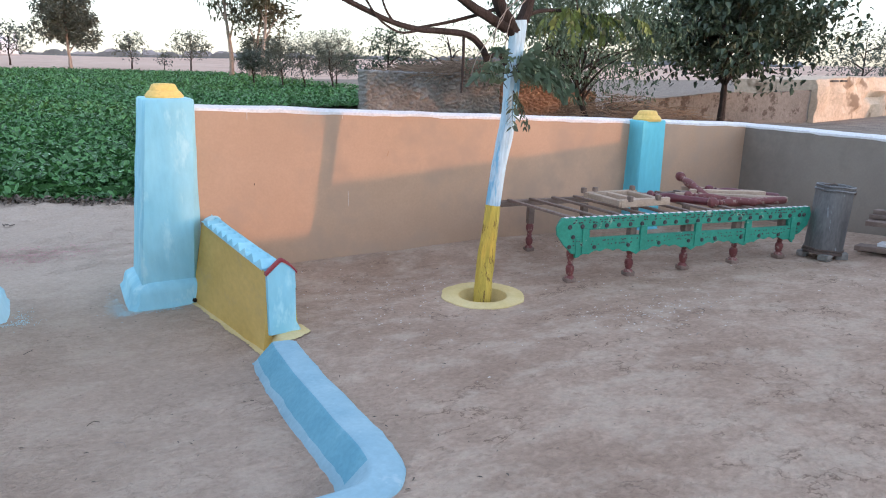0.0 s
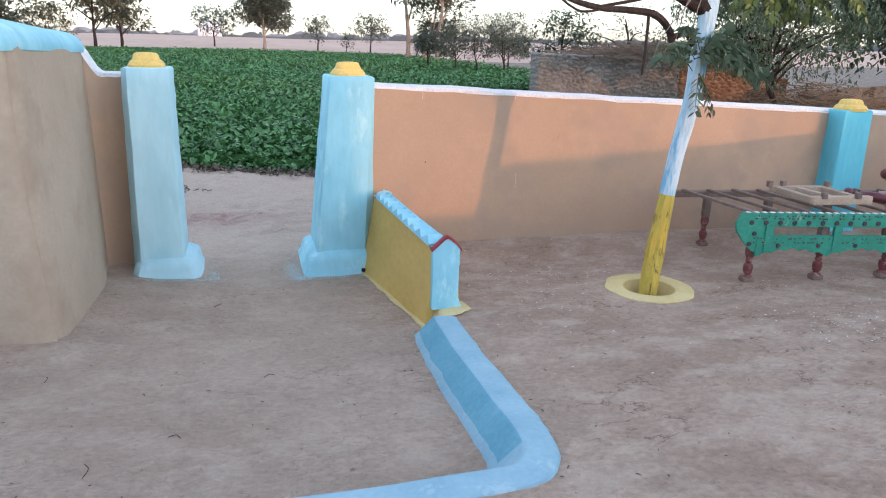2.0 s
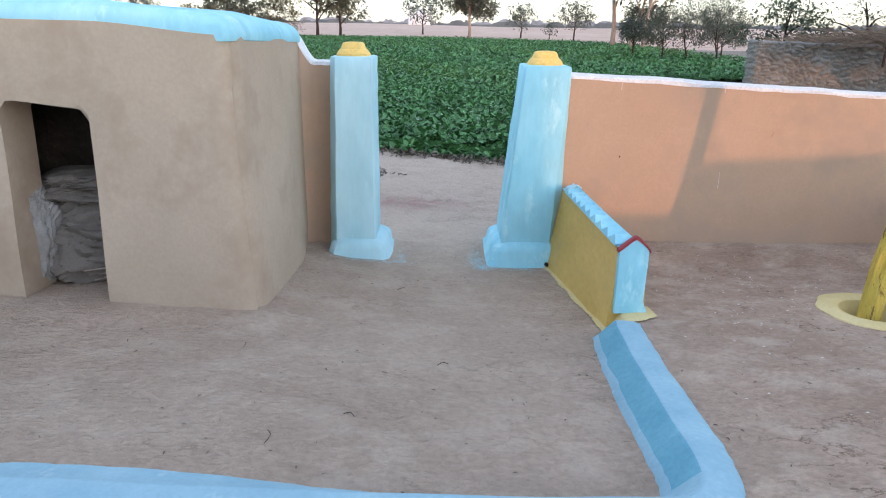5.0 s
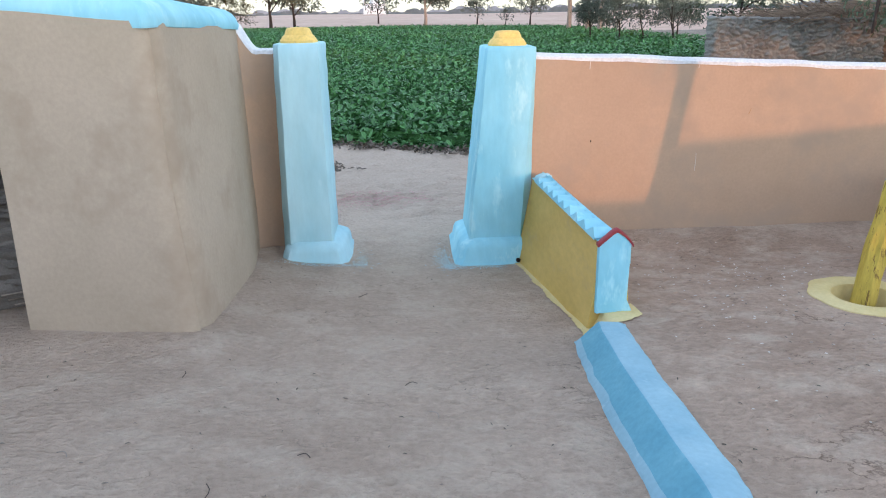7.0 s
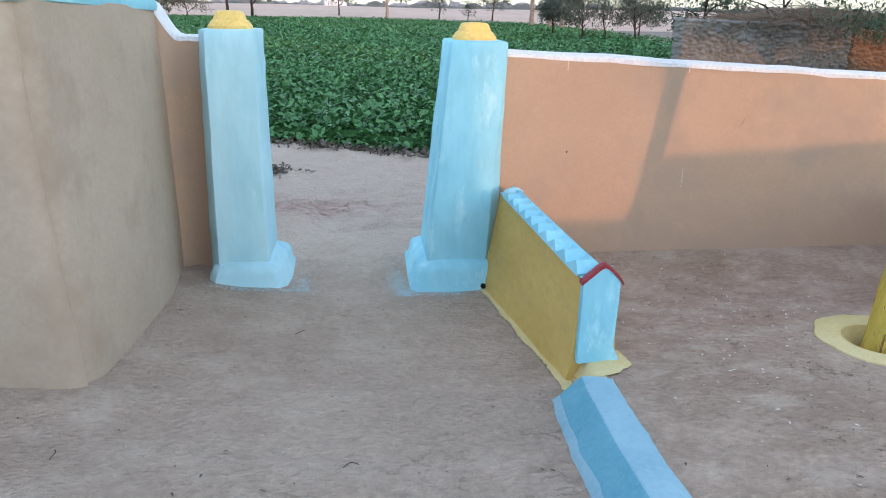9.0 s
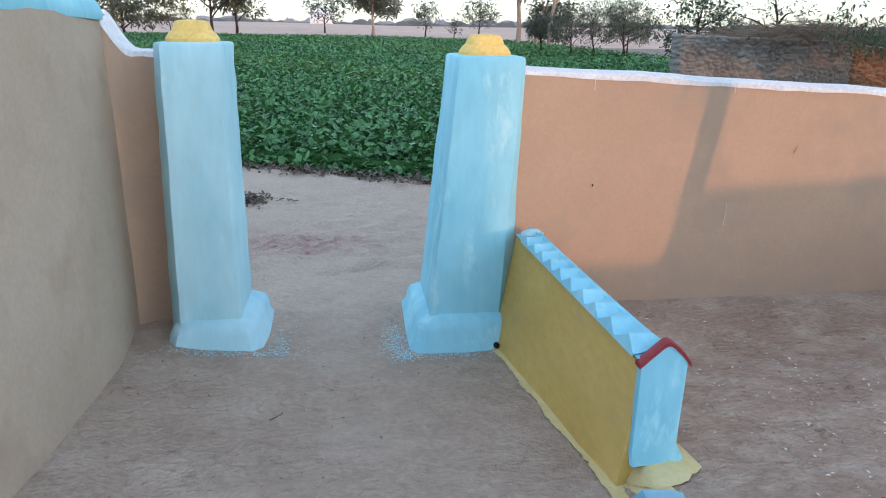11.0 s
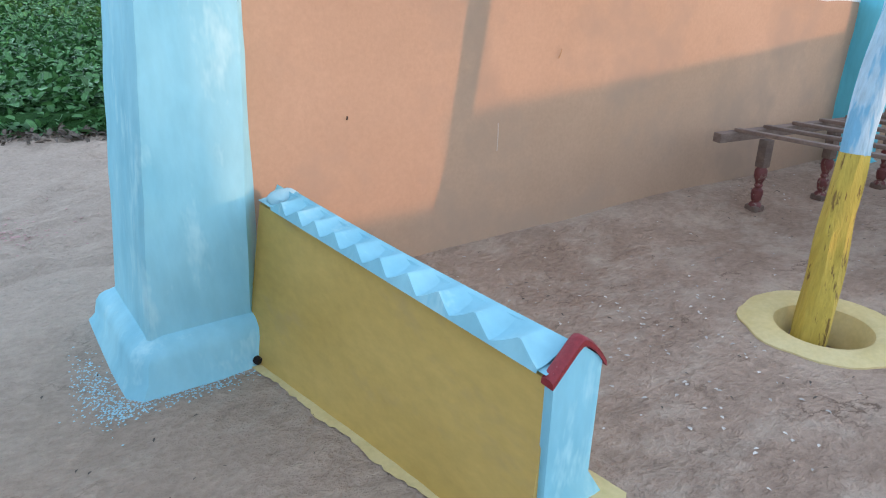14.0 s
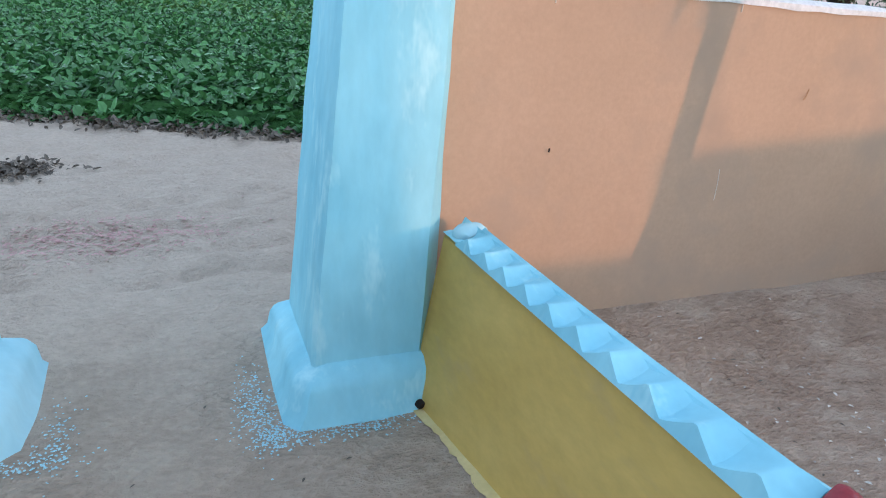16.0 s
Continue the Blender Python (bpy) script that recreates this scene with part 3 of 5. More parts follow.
    part("edging", loft(bm, rings), RED, ob, "dark red painted edging")
    # wash spilled along the foot and down the bank past the end face
    V, Q = [], []
    n, m = 66, 7
    for i in range(n + 1):
        u = -0.01 + 1.17 * i / n
        p = F + along * (L * u)
        over = smooth(1.0, 1.06, u)
        w = 0.045 + 0.02 * noise.noise(p * 6) + 0.014 * noise.noise(p * 30)
        inner, outer = 0.05 + 0.02 * over, -0.03 - w - 0.02 * over
        for k in range(m):
            q = p + side * (inner + (outer - inner) * k / (m - 1))
            V.append(tuple(inv @ Vector((q.x, q.y, ground_height(q.x, q.y) + 0.006))))
    for i in range(n):
        for k in range(m - 1):
            c = i * m + k
            Q.append((c, c + 1, c + m + 1, c + m))
    b = len(V)
    for i in range(13):
        t = i / 12
        s = (th + 0.055) * t
        e = 0.20 - 0.10 * t ** 2 + 0.025 * noise.noise((s * 30, 3, 0))
        for k in range(5):
            q = N + side * s + along * (-0.03 * (t > 0.75) * (1 - k / 4) * 2 + e * k / 4)
            V.append(tuple(inv @ Vector((q.x, q.y, ground_height(q.x, q.y) + 0.008 + 0.012 * (1 - k / 4)))))
    for i in range(12):
        for k in range(4):
            c = b + i * 5 + k
            Q.append((c, c + 1, c + 6, c + 5))
    data_part("paint_skirt", V, Q, YELLOW_PALE, ob, soft=True)["label"] = "yellow wash spilled along the foot"
    return ob


low_wall()

# ---- blue kerb ----


def kerb():
    """A rounded blue mud kerb from the low wall's end, turning the corner across the yard."""
    line = [(1.388, 4.455), (1.382, 4.39), (1.366, 4.25), (1.335, 3.76), (1.315, 3.17), (1.30, 2.78), (1.24, 2.60), (1.10, 2.555), (0.5, 2.545), (-0.1, 2.565), (-1.06, 2.625), (-2.6, 2.72), (-5.9, 2.94)]
    pts = smoothed([(x, y, 0) for x, y in line], 150)
    rings = []
    for i, p in enumerate(pts):
        d = (pts[min(i + 1, len(pts) - 1)] - pts[max(i - 1, 0)]).normalized()
        out = Vector((-d.y, d.x, 0))
        turn = 1 - smooth(2.65, 2.95, p.y) if p.x > 0.9 else 1.0
        ins, ous = 0.125, (0.155 - 0.02 * turn if p.x > 0.9 else 0.165)
        w = 0.010 * noise.noise(p * 5) + 0.008 * noise.noise(p * 17)
        e = smooth(0, 4, i)
        h = G0(p.x, p.y) + (0.03 + 0.006 * noise.noise(p * 3)) * e - 0.05 * (1 - e)
        lo = p - out * (ins + w)
        gl = G(lo.x, lo.y)
        ro = p + out * (ous + w)
        gr = G(ro.x, ro.y)
        mid = lo.lerp(p, 0.22 + 0.1 * noise.noise(p * 6)) + Vector((0, 0, gl + 0.25 * (h - gl)))
        ring = [lo - out * 0.02 + Vector((0, 0, gl - 0.05)), lo + Vector((0, 0, gl + 0.004)), mid, p - out * 0.012 + Vector((0, 0, h - 0.012)), p + Vector((0, 0, h - 0.002)), p + out * 0.014 + Vector((0, 0, h)),
                p + out * ous * 0.7 + Vector((0, 0, h - 0.004)), ro - out * 0.01 + Vector((0, 0, gr + 0.012)), ro + Vector((0, 0, gr + 0.003)), ro + out * 0.02 + Vector((0, 0, gr - 0.05))]
        rings.append(ring)
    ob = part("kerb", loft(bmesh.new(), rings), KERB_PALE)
    # the side sloping to the passage: deeper blue for a darker coat and shade
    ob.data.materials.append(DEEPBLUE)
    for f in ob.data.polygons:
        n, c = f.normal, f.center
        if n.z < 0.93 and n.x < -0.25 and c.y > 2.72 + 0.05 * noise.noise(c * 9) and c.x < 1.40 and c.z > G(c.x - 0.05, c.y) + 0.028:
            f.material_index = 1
    tagged(ob, "raised blue-painted mud kerb turning across the yard", "kerb", kind="structure")


kerb()

# ---- mud store beside the gate ----


def store():
    ob = thing("mud_store", "rounded beige mud storehouse with blue roof edge and dark opening", "storehouse", at=(-1.8, 5.5, -0.4))
    inv = Matrix.Translation((1.8, -5.5, 0.4))
    C = Vector((-0.80, 4.52, 0))          # front corner at the ground
    left = Vector((-0.985, 0.172, 0))
    W, H = 3.6, 1.24
    # front wall with an opening cut through it
    o0, o1, otop = 0.915, 1.50, 0.815
    th = 0.34

    def rise(u):
        return 1.235 + 0.065 * smooth(0.0, 0.9, u) + 0.03 * smooth(0.9, 3.0, u)

    def fp(u, z, d):
        q = C + left * u
        batter = 0.05 * (1 - smooth(-0.45, 1.2, z))
        bulge = 0.015 * noise.noise(Vector((u * 1.5, z * 1.5, 2)))
        rnd = 0.055 * (1 - smooth(0.0, 0.15, u)) ** 2
        side = 0.07 * (1 - smooth(-0.5, 0.9, z)) * (1 - smooth(0.0, 0.4, u))
        return inv @ Vector((q.x + side - 0.03 * (1 - smooth(0.0, 0.06, u)) ** 2, q.y + d + rnd - batter + bulge - 0.02, z))
    C.z = 0
    nrm_u = [0.0, 0.015, 0.03, 0.05, 0.075, 0.11, 0.16, 0.22, 0.35, 0.5, 0.65, 0.8, o0]
    bm = bmesh.new()

    def panel(us, zf):
        for d in (0.0,):
            rows = [[bm.verts.new(fp(u, zf(u, k / 14.0), d)) for k in range(15)] for u in us]
            for a, b in zip(rows, rows[1:]):
                for k in range(14):
                    bm.faces.new((a[k], a[k + 1], b[k + 1], b[k]))
    gz = -0.75
    panel(nrm_u, lambda u, k: gz + (rise(u) - gz) * k)
    ou = [o0 + (o1 - o0) * i / 12 for i in range(13)]

    def arch(u):
        e = min(u - o0, o1 - u)
        return otop - 0.07 * (1 - min(1, e / 0.07)) ** 2 + 0.035 * smooth(o0, o1, u)
    panel(ou, lambda u, k: arch(u) + (rise(u) - arch(u)) * k)
    panel([o1, o1 + 0.15, o1 + 0.4, o1 + 0.9, o1 + 1.4, W], lambda u, k: gz + (rise(u) - gz) * k)
    # reveals of the opening
    for rows in ([[fp(o0, gz + (arch(o0) - gz) * k / 10, d) for k in range(11)] for d in (0.0, 0.1, 0.2, th)],
                 [[fp(o1, gz + (arch(o1) - gz) * k / 10, d) for k in range(11)] for d in (0.0, 0.1, 0.2, th)],
                 [[fp(u, arch(u), d) for u in ou] for d in (0.0, 0.1, 0.2, th)]):
        vs = [[bm.verts.new(p) for p in r] for r in rows]
        for a, b in zip(vs, vs[1:]):
            for i in range(len(a) - 1):
                bm.faces.new((a[i], a[i + 1], b[i + 1], b[i]))
    # flank towards the gate path
    fl = [4.54, 4.56, 4.59, 4.64, 4.7, 4.8, 5.0, 5.25, 5.5, 5.75, 6.0, 6.2, 6.35, 6.45, 6.52]
    rows = []
    for y in fl:
        u = (y - 4.54) / 1.95
        top = 1.235 - 0.05 * max(0.0, u)
        r = []
        for k in range(15):
            z = gz + (top - gz) * k / 14
            bul = 0.02 * noise.noise(Vector((y * 1.3, z * 1.3, 7)))
            bat = 0.07 * (1 - smooth(-0.5, 0.9, z)) * (1 - 0.9 * smooth(5.6, 6.4, y)) - 0.02 * smooth(6.0, 6.5, y)
            x = -0.80 + bat + bul - 0.06 * (1 - smooth(4.54, 4.72, y)) ** 2
            if y == fl[0]:
                r.append(bm.verts.new(fp(0.0, z, 0.0)))
            else:
                r.append(bm.verts.new(inv @ Vector((x, y - 0.05 * (1 - smooth(-0.45, 1.2, z)) * (1 - smooth(4.6, 4.9, y)), z))))
        rows.append(r)
    for a, b in zip(rows, rows[1:]):
        for k in range(14):
            bm.faces.new((a[k], b[k], b[k + 1], a[k + 1]))
    bmesh.ops.remove_doubles(bm, verts=bm.verts, dist=0.004)
    bmesh.ops.recalc_face_normals(bm, faces=bm.faces)
    part("wall", bm, MUD, ob).data.set_sharp_from_angle(angle=radians(85))
    # dark inside: back, sides and soffit in much darker mud than outside
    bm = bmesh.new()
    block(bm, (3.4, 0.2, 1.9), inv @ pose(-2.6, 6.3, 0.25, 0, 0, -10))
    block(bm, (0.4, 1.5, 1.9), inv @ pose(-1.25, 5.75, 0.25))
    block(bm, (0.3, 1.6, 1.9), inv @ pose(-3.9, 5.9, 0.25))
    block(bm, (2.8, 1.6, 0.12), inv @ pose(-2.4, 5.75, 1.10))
    part("inner_wall", bm, DARK_MUD, ob, "dark inner walls", soft=False)
    # blue roof with a rolled edge
    rim = [(C.x - 0.02, 4.56), (-0.81, 4.64), (-0.80, 4.78), (-0.795, 5.2), (-0.795, 5.7), (-0.795, 6.1), (-0.80, 6.38), (-0.87, 6.5), (-1.2, 6.55), (-2.4, 6.62), (-4.2, 6.7)]
    front = [tuple((C + left * u).xy) for u in (3.6, 3.0, 2.4, 1.8, 1.3, 0.9, 0.6, 0.35, 0.15, 0.05)]
    ring2 = front + rim
    cen = Vector((-2.3, 5.7))
    bm = bmesh.new()
    rings = []
    for inset, z in ((0.004, -0.03), (-0.004, 0.0), (0.012, 0.045), (0.04, 0.08), (0.085, 0.105), (0.17, 0.125), (0.5, 0.135)):
        r = []
        for x, y in ring2:
            p = Vector((x, y))
            d = (cen - p)
            q = p + d.normalized() * min(inset, d.length * 0.8)
            u = max(0, -0.8 - x)
            base = rise(u)
            drop = 0.05 * smooth(4.6, 6.5, y) * (1 - smooth(-0.9, -1.3, x))
            w = 0.006 * noise.noise(Vector((x * 3, y * 3, 0)))
            r.append(inv @ Vector((q.x, q.y - 0.012 * (1 - smooth(4.5, 5.5, y)), base + z - drop + (w if z <= 0 else 0))))
        rings.append(r)
    part("roof_edge", loft(bm, rings), SKYBLUE, ob, "sky-blue painted rolled roof edge")
    return ob


store()
# short wall between the store and the gate pillar, its top sweeping up to the roof
bm = bmesh.new()
rings, cope = [], []
for i in range(17):
    x = -0.86 + 0.36 * i / 16
    top = 0.995 + 0.20 * (1 - smooth(-0.86, -0.72, x)) ** 1.3
    y = 6.53 - 0.12 * (1 - smooth(-0.84, -0.70, x))
    rings.append([Vector((x, y - 0.012, -0.8)), Vector((x, y, -0.3)), Vector((x, y + 0.004, 0.4)), Vector((x, y, top - 0.01)), Vector((x, y + 0.03, top)), Vector((x, y + 0.2, top)), Vector((x, y + 0.22, -0.8))])
    cope.append([Vector((x, y - 0.006, top - 0.022 + 0.006 * noise.noise((x * 20, 0, 0)))), Vector((x, y + 0.0, top + 0.004)), Vector((x, y + 0.03, top + 0.012)), Vector((x, y + 0.2, top + 0.012)), Vector((x, y + 0.1, top - 0.02))])
short_wall = part("wall_gate", loft(bm, rings), MUD_FRESH)
tagged(short_wall, "short orange-brown mud wall joining store and pillar", "wall", kind="structure")
part("coping", loft(bmesh.new(), cope), WHITE, short_wall, "whitewashed swept coping")

# sacks and bundles inside the store


def sack(name, at, size, turn, material, label, folds=5.0, seed=0, knot=(-0.7, -0.6, 0.5)):
    """A slumped bundle: creases run out from a knot, with sagging folds between them."""
    bm = bmesh.new()
    bmesh.ops.create_icosphere(bm, subdivisions=6, radius=1)
    kn = Vector(knot).normalized()
    side = kn.cross(Vector((0.2, 0.1, 1))).normalized()
    up = kn.cross(side)
    off = Vector((seed * 3.1, seed, 0))
    for v in bm.verts:
        p = v.co.copy()
        box = Vector([math.copysign(abs(c) ** 0.75, c) for c in p])
        d = p - kn
        ang = math.atan2(d.dot(up), d.dot(side))
        far = min(1.0, d.length)
        crease = abs(noise.noise(Vector((math.cos(ang) * folds * 0.55, math.sin(ang) * folds * 0.55, d.length * 0.9)) + off))
        sag = noise.noise(Vector((p.x * 1.3, p.y * 1.3, p.z * 2.6)) + off)
        wrinkle = abs(noise.noise(Vector((p.x * 4 + p.z * 3, p.y * 4, p.z * 9 - p.x * 4)) + off))
        box *= 1 + 0.20 * sag + 0.30 * (crease - 0.22) * (0.35 + 0.65 * far) - 0.13 * wrinkle + 0.02 * noise.noise(p * 17 + off)
        if p.z < 0:
            box.z *= 0.85
        v.co = Vector((box.x * size[0] / 2, box.y * size[1] / 2, box.z * size[2] / 2))
    ob = part(name, bm, material)
    ob.matrix_world = pose(*at, 0, 0, turn)
    return tagged(ob, label, "sack", "sacks in the store")


sack("jute_sack", (-1.93, 5.30, -0.16), (1.05, 0.62, 0.62), 8, SACK_GREY, "crumpled grey jute bundle inside the dark store", 7, 1)
sack("teal_cloth", (-1.70, 5.16, 0.07), (0.52, 0.42, 0.26), -6, SACK_BLUE, "faded teal cloth bundle lying on the jute bundle", 6, 4, (-0.8, -0.4, 0.2))
sack("jute_cloth", (-1.90, 5.34, 0.22), (1.05, 0.60, 0.24), 4, SACK_GREY, "folded grey jute cloth on top of the bundles", 8, 7, (-0.6, -0.8, 0.1))
sack("jute_cloth", (-1.62, 5.42, 0.30), (0.55, 0.40, 0.16), 20, SACK_GREY, "small folded grey jute cloth on the bundles", 7, 12, (0.5, -0.8, 0.3))
sack("plastic_sack", (-2.42, 5.05, -0.10), (0.44, 0.40, 0.80), 15, SACK_PALE, "pale plastic sack standing at the store opening", 5, 3, (0.6, -0.5, 0.7))
twigs = thing("twig_bundle", "dry twigs lying on the store floor", "twigs", at=(-1.85, 5.0, G(-1.85, 5.0)))
rg = random.Random(5)
for k in range(9):
    bm = bmesh.new()
    a = rg.uniform(-0.5, 0.5)
    L = rg.uniform(0.25, 0.5)
    z = 0.02 + 0.012 * k
    x0, y0 = rg.uniform(-0.1, 0.15), rg.uniform(-0.05, 0.2)
    tube(bm, smoothed([(x0 - L / 2 * math.cos(a), y0 - L / 2 * math.sin(a), z), (x0, y0 + rg.uniform(-.02, .02), z + 0.01), (x0 + L / 2 * math.cos(a), y0 + L / 2 * math.sin(a), z)], 6), 0.005, 5)
    part("twig", bm, DRYBARK, twigs)

# ---- yard tree ----


def yard_tree():
    ob = thing("yard_tree", "slender leaning tree with trunk painted yellow and pale blue", "tree", at=(3.2, 4.9, -0.6))
    inv = Matrix.Translation((-3.2, -4.9, 0.6))

    def limb(name, pts, r, mat, n=24, sides=12, label="", wob=0.15):
        ps = smoothed(pts, n)
        rr = [r[0] + (r[1] - r[0]) * (i / (n - 1)) for i in range(n)]
        return part(name, tube(bmesh.new(), [inv @ p for p in ps], rr, sides, wob), mat, ob, label)
    t0, t1, t2, t3 = (3.18, 4.90, -0.75), (3.30, 4.95, 0.24), (3.40, 4.95, 0.90), (3.455, 4.95, 1.50)
    limb("trunk_base", [t0, (3.205, 4.91, -0.4), (3.26, 4.94, -0.05), t1], (0.076, 0.056), TRUNKYEL, 30, 14, "yellow painted lower trunk", 0.3)
    limb("trunk", [(3.299, 4.95, 0.235), (3.345, 4.96, 0.55), t2, t3, (3.455, 4.95, 1.62)], (0.055, 0.062), TRUNKBLUE, 30, 14, "pale blue painted upper trunk", 0.25)
    limb("branch", [(3.445, 4.955, 1.53), (3.38, 4.95, 1.60), (3.28, 4.93, 1.72), (3.2, 4.9, 1.95), (3.1, 4.9, 2.5)], (0.058, 0.04), BARK)
    limb("branch", [(3.455, 4.955, 1.54), (3.52, 4.96, 1.66), (3.57, 4.97, 1.80), (3.7, 5.0, 2.3), (3.8, 5.1, 2.9)], (0.052, 0.03), BARK)
    limb("branch", [(3.35, 4.94, 1.56), (3.15, 4.9, 1.64), (3.0, 4.87, 1.70), (2.7, 4.8, 1.86), (2.3, 4.7, 2.2)], (0.040, 0.022), BARK)
    low = [(3.20, 4.95, 1.33), (3.14, 4.93, 1.42), (3.02, 4.92, 1.50), (2.80, 4.9, 1.52), (2.62, 4.9, 1.525), (2.42, 4.9, 1.565), (2.2, 4.88, 1.64), (1.95, 4.85, 1.74), (1.6, 4.8, 1.9)]
    limb("branch", low, (0.026, 0.016), BARK, 40, 8)
    limb("branch", [(3.36, 4.94, 1.30), (3.30, 4.94, 1.38), (3.20, 4.94, 1.36), (3.15, 4.93, 1.40)], (0.02, 0.024), BARK, 14, 8)
    limb("branch", [(2.66, 4.9, 1.53), (2.5, 4.88, 1.50), (2.4, 4.87, 1.52), (2.28, 4.86, 1.60), (2.15, 4.85, 1.78)], (0.009, 0.007), BARK, 16, 6)
    limb("branch", [(2.42, 4.9, 1.57), (2.36, 4.88, 1.64), (2.3, 4.85, 1.74), (2.2, 4.85, 1.9)], (0.009, 0.006), BARK, 12, 6)
    limb("branch", [(2.62, 4.92, 1.54), (2.85, 4.95, 1.58), (3.1, 4.97, 1.64), (3.3, 4.96, 1.70)], (0.010, 0.016), BARK, 16, 6)
    limb("branch", [(3.5, 4.96, 1.64), (3.7, 5.0, 1.70), (4.0, 5.05, 1.71), (4.35, 5.1, 1.69), (4.7, 5.2, 1.66)], (0.018, 0.008), BARK, 24, 7)
    limb("branch", [(4.1, 5.06, 1.71), (4.05, 5.02, 1.8), (3.95, 5.0, 1.95)], (0.007, 0.004), BARK, 8, 6)
    limb("branch", [(2.98, 4.92, 1.50), (2.97, 4.9, 1.38), (2.965, 4.9, 1.22), (2.96, 4.9, 1.10)], (0.011, 0.008), BARK, 10, 7, "short dead hanging stub")
    rg = random.Random(11)
    for k in range(3):
        x = 3.08 + 0.11 * k
        limb("dry_twig", [(x - 0.05, 4.9, 1.12 + rg.uniform(0, .15)), (x, 4.88, 1.36 + rg.uniform(-.05, .05)), (x + rg.uniform(0.02, 0.2), 4.86, 1.62), (x + rg.uniform(0.1, 0.35), 4.85, 1.78)], (0.0025, 0.004), DRYBARK, 10, 5, "bleached dry twig")
    # pinnate fronds hanging about the fork
    rng = np.random.default_rng(3)

    def frond(o, d, L, mat, sag=0.35, pairs=10, leaf=0.075):
        o, d = Vector(o), Vector(d).normalized()
        pts = [o + d * (L * s) - Vector((0, 0, sag * L * s * s)) for s in np.linspace(0, 1, 10)]
        fr = part("frond", tube(bmesh.new(), [inv @ p for p in pts], [0.003 - 0.0018 * i / 9 for i in range(10)], 4), BARK, ob)
        V, F = [], []
        for k in range(pairs):
            s = 0.15 + 0.85 * k / (pairs - 1)
            i = min(int(s * 9), 8)
            p = pts[i].lerp(pts[i + 1], s * 9 - i)
            tdir = (pts[i + 1] - pts[i]).normalized()
            sd = tdir.cross(Vector((0, 0, 1))).normalized()
            for sg in (-1, 1):
                ld = (sd * sg * 0.85 + tdir * 0.55 + Vector((0, 0, -0.35 + 0.3 * rng.normal()))).normalized()
                l = leaf * (1.0 - 0.35 * abs(s - 0.5)) * rng.uniform(0.8, 1.2)
                wd = ld.cross(Vector((0, 0, 1))).normalized() * l * 0.11 + Vector((0, 0, 0.02 * rng.normal()))
                b = len(V)
                for q in (p, p + ld * l * 0.35 + wd, p + ld * l * 0.75 + wd * 0.7, p + ld * l - Vector((0, 0, l * 0.12)), p + ld * l * 0.75 - wd * 0.7, p + ld * l * 0.35 - wd):
                    V.append(tuple(inv @ q))
                F += [(b, b + 1, b + 2, b + 3), (b, b + 3, b + 4, b + 5)]
        lf = data_part("leaf_spray", V, F, mat, fr)
        return lf
    tuft = (3.34, 4.85, 1.22)
    for k in range(16):
        a = -0.7 + 0.2 * k + rng.normal() * 0.15
        frond((tuft[0] + 0.03 * rng.normal(), tuft[1] - 0.02, tuft[2] + 0.04 * rng.normal()), (math.cos(a) * 0.9 + 0.25, -0.5 + 0.5 * math.sin(a), 0.35), rng.uniform(0.32, 0.58), LEAF_FEATHER, 0.6, 13, 0.085)
    for k in range(3):
        frond((3.36, 4.83, 1.12), (0.15 * rng.normal(), -0.3, -0.6), 0.22, LEAF_DARK, 0.3, 7)
    for k in range(24):
        s = rng.uniform(0, 1)
        o = (3.75 + 1.0 * s, 5.03 + 0.1 * s, 1.72 - 0.05 * s)
        frond(o, (rng.normal() * 0.8, -0.3 + rng.normal() * 0.6, 0.1), rng.uniform(0.22, 0.4), LEAF_YOUNG if k % 3 else LEAF_MID, 0.7, 12, 0.055)
    # crown above the fork
    pts = rng.normal(0, 1, (2600, 3))
    pts /= np.linalg.norm(pts, axis=1)[:, None]
    pts *= rng.uniform(0.45, 1.0, (2600, 1)) ** 0.5
    pts = pts * np.array([1.7, 1.5, 0.8]) + np.array([3.5, 5.1, 3.2]) - np.array([3.2, 4.9, -0.6])
    keep = np.array([noise.noise(Vector(p) * 1.3) > -0.12 for p in pts])
    leaves("crown", pts[keep], 0.16, LEAF_MID, ob, rng, 0.5, 0.35)
    return ob


yard_tree()

# painted ring round the tree pit
bm = bmesh.new()
rings = []
for k in range(41):
    a = 2 * math.pi * k / 40
    w = 0.02 * noise.noise((math.cos(a) * 2, math.sin(a) * 2, 1)) + 0.016 * noise.noise((math.cos(a) * 7, math.sin(a) * 7, 1))
    ring = []
    for r, z in ((0.150, -0.15), (0.172, -0.06), (0.190, 0.002), (0.215, 0.014), (0.27, 0.012), (0.325 + w, 0.003), (0.33 + w, -0.03), (0.21, -0.08)):
        x, y = RING[0] + r * math.cos(a), RING[1] + r * math.sin(a)
        ring.append(Vector((x, y, PIT_Z + z + 0.008)))
    rings.append(ring)
loft(bm, rings, caps=False)
bmesh.ops.remove_doubles(bm, verts=bm.verts, dist=0.0005)
tagged(part("tree_ring", bm, YELLOW_PALE), "pale yellow painted mud ring round the tree pit", "tree ring")

# ---- bedstead ----
LEG = [(0.030, 0.0), (0.042, 0.004), (0.042, 0.035), (0.034, 0.05), (0.020, 0.06), (0.030, 0.075), (0.036, 0.11), (0.034, 0.135), (0.019, 0.15), (0.026, 0.165), (0.019, 0.18), (0.028, 0.20), (0.037, 0.225), (0.037, 0.26), (0.028, 0.275), (0.028, 0.29)]


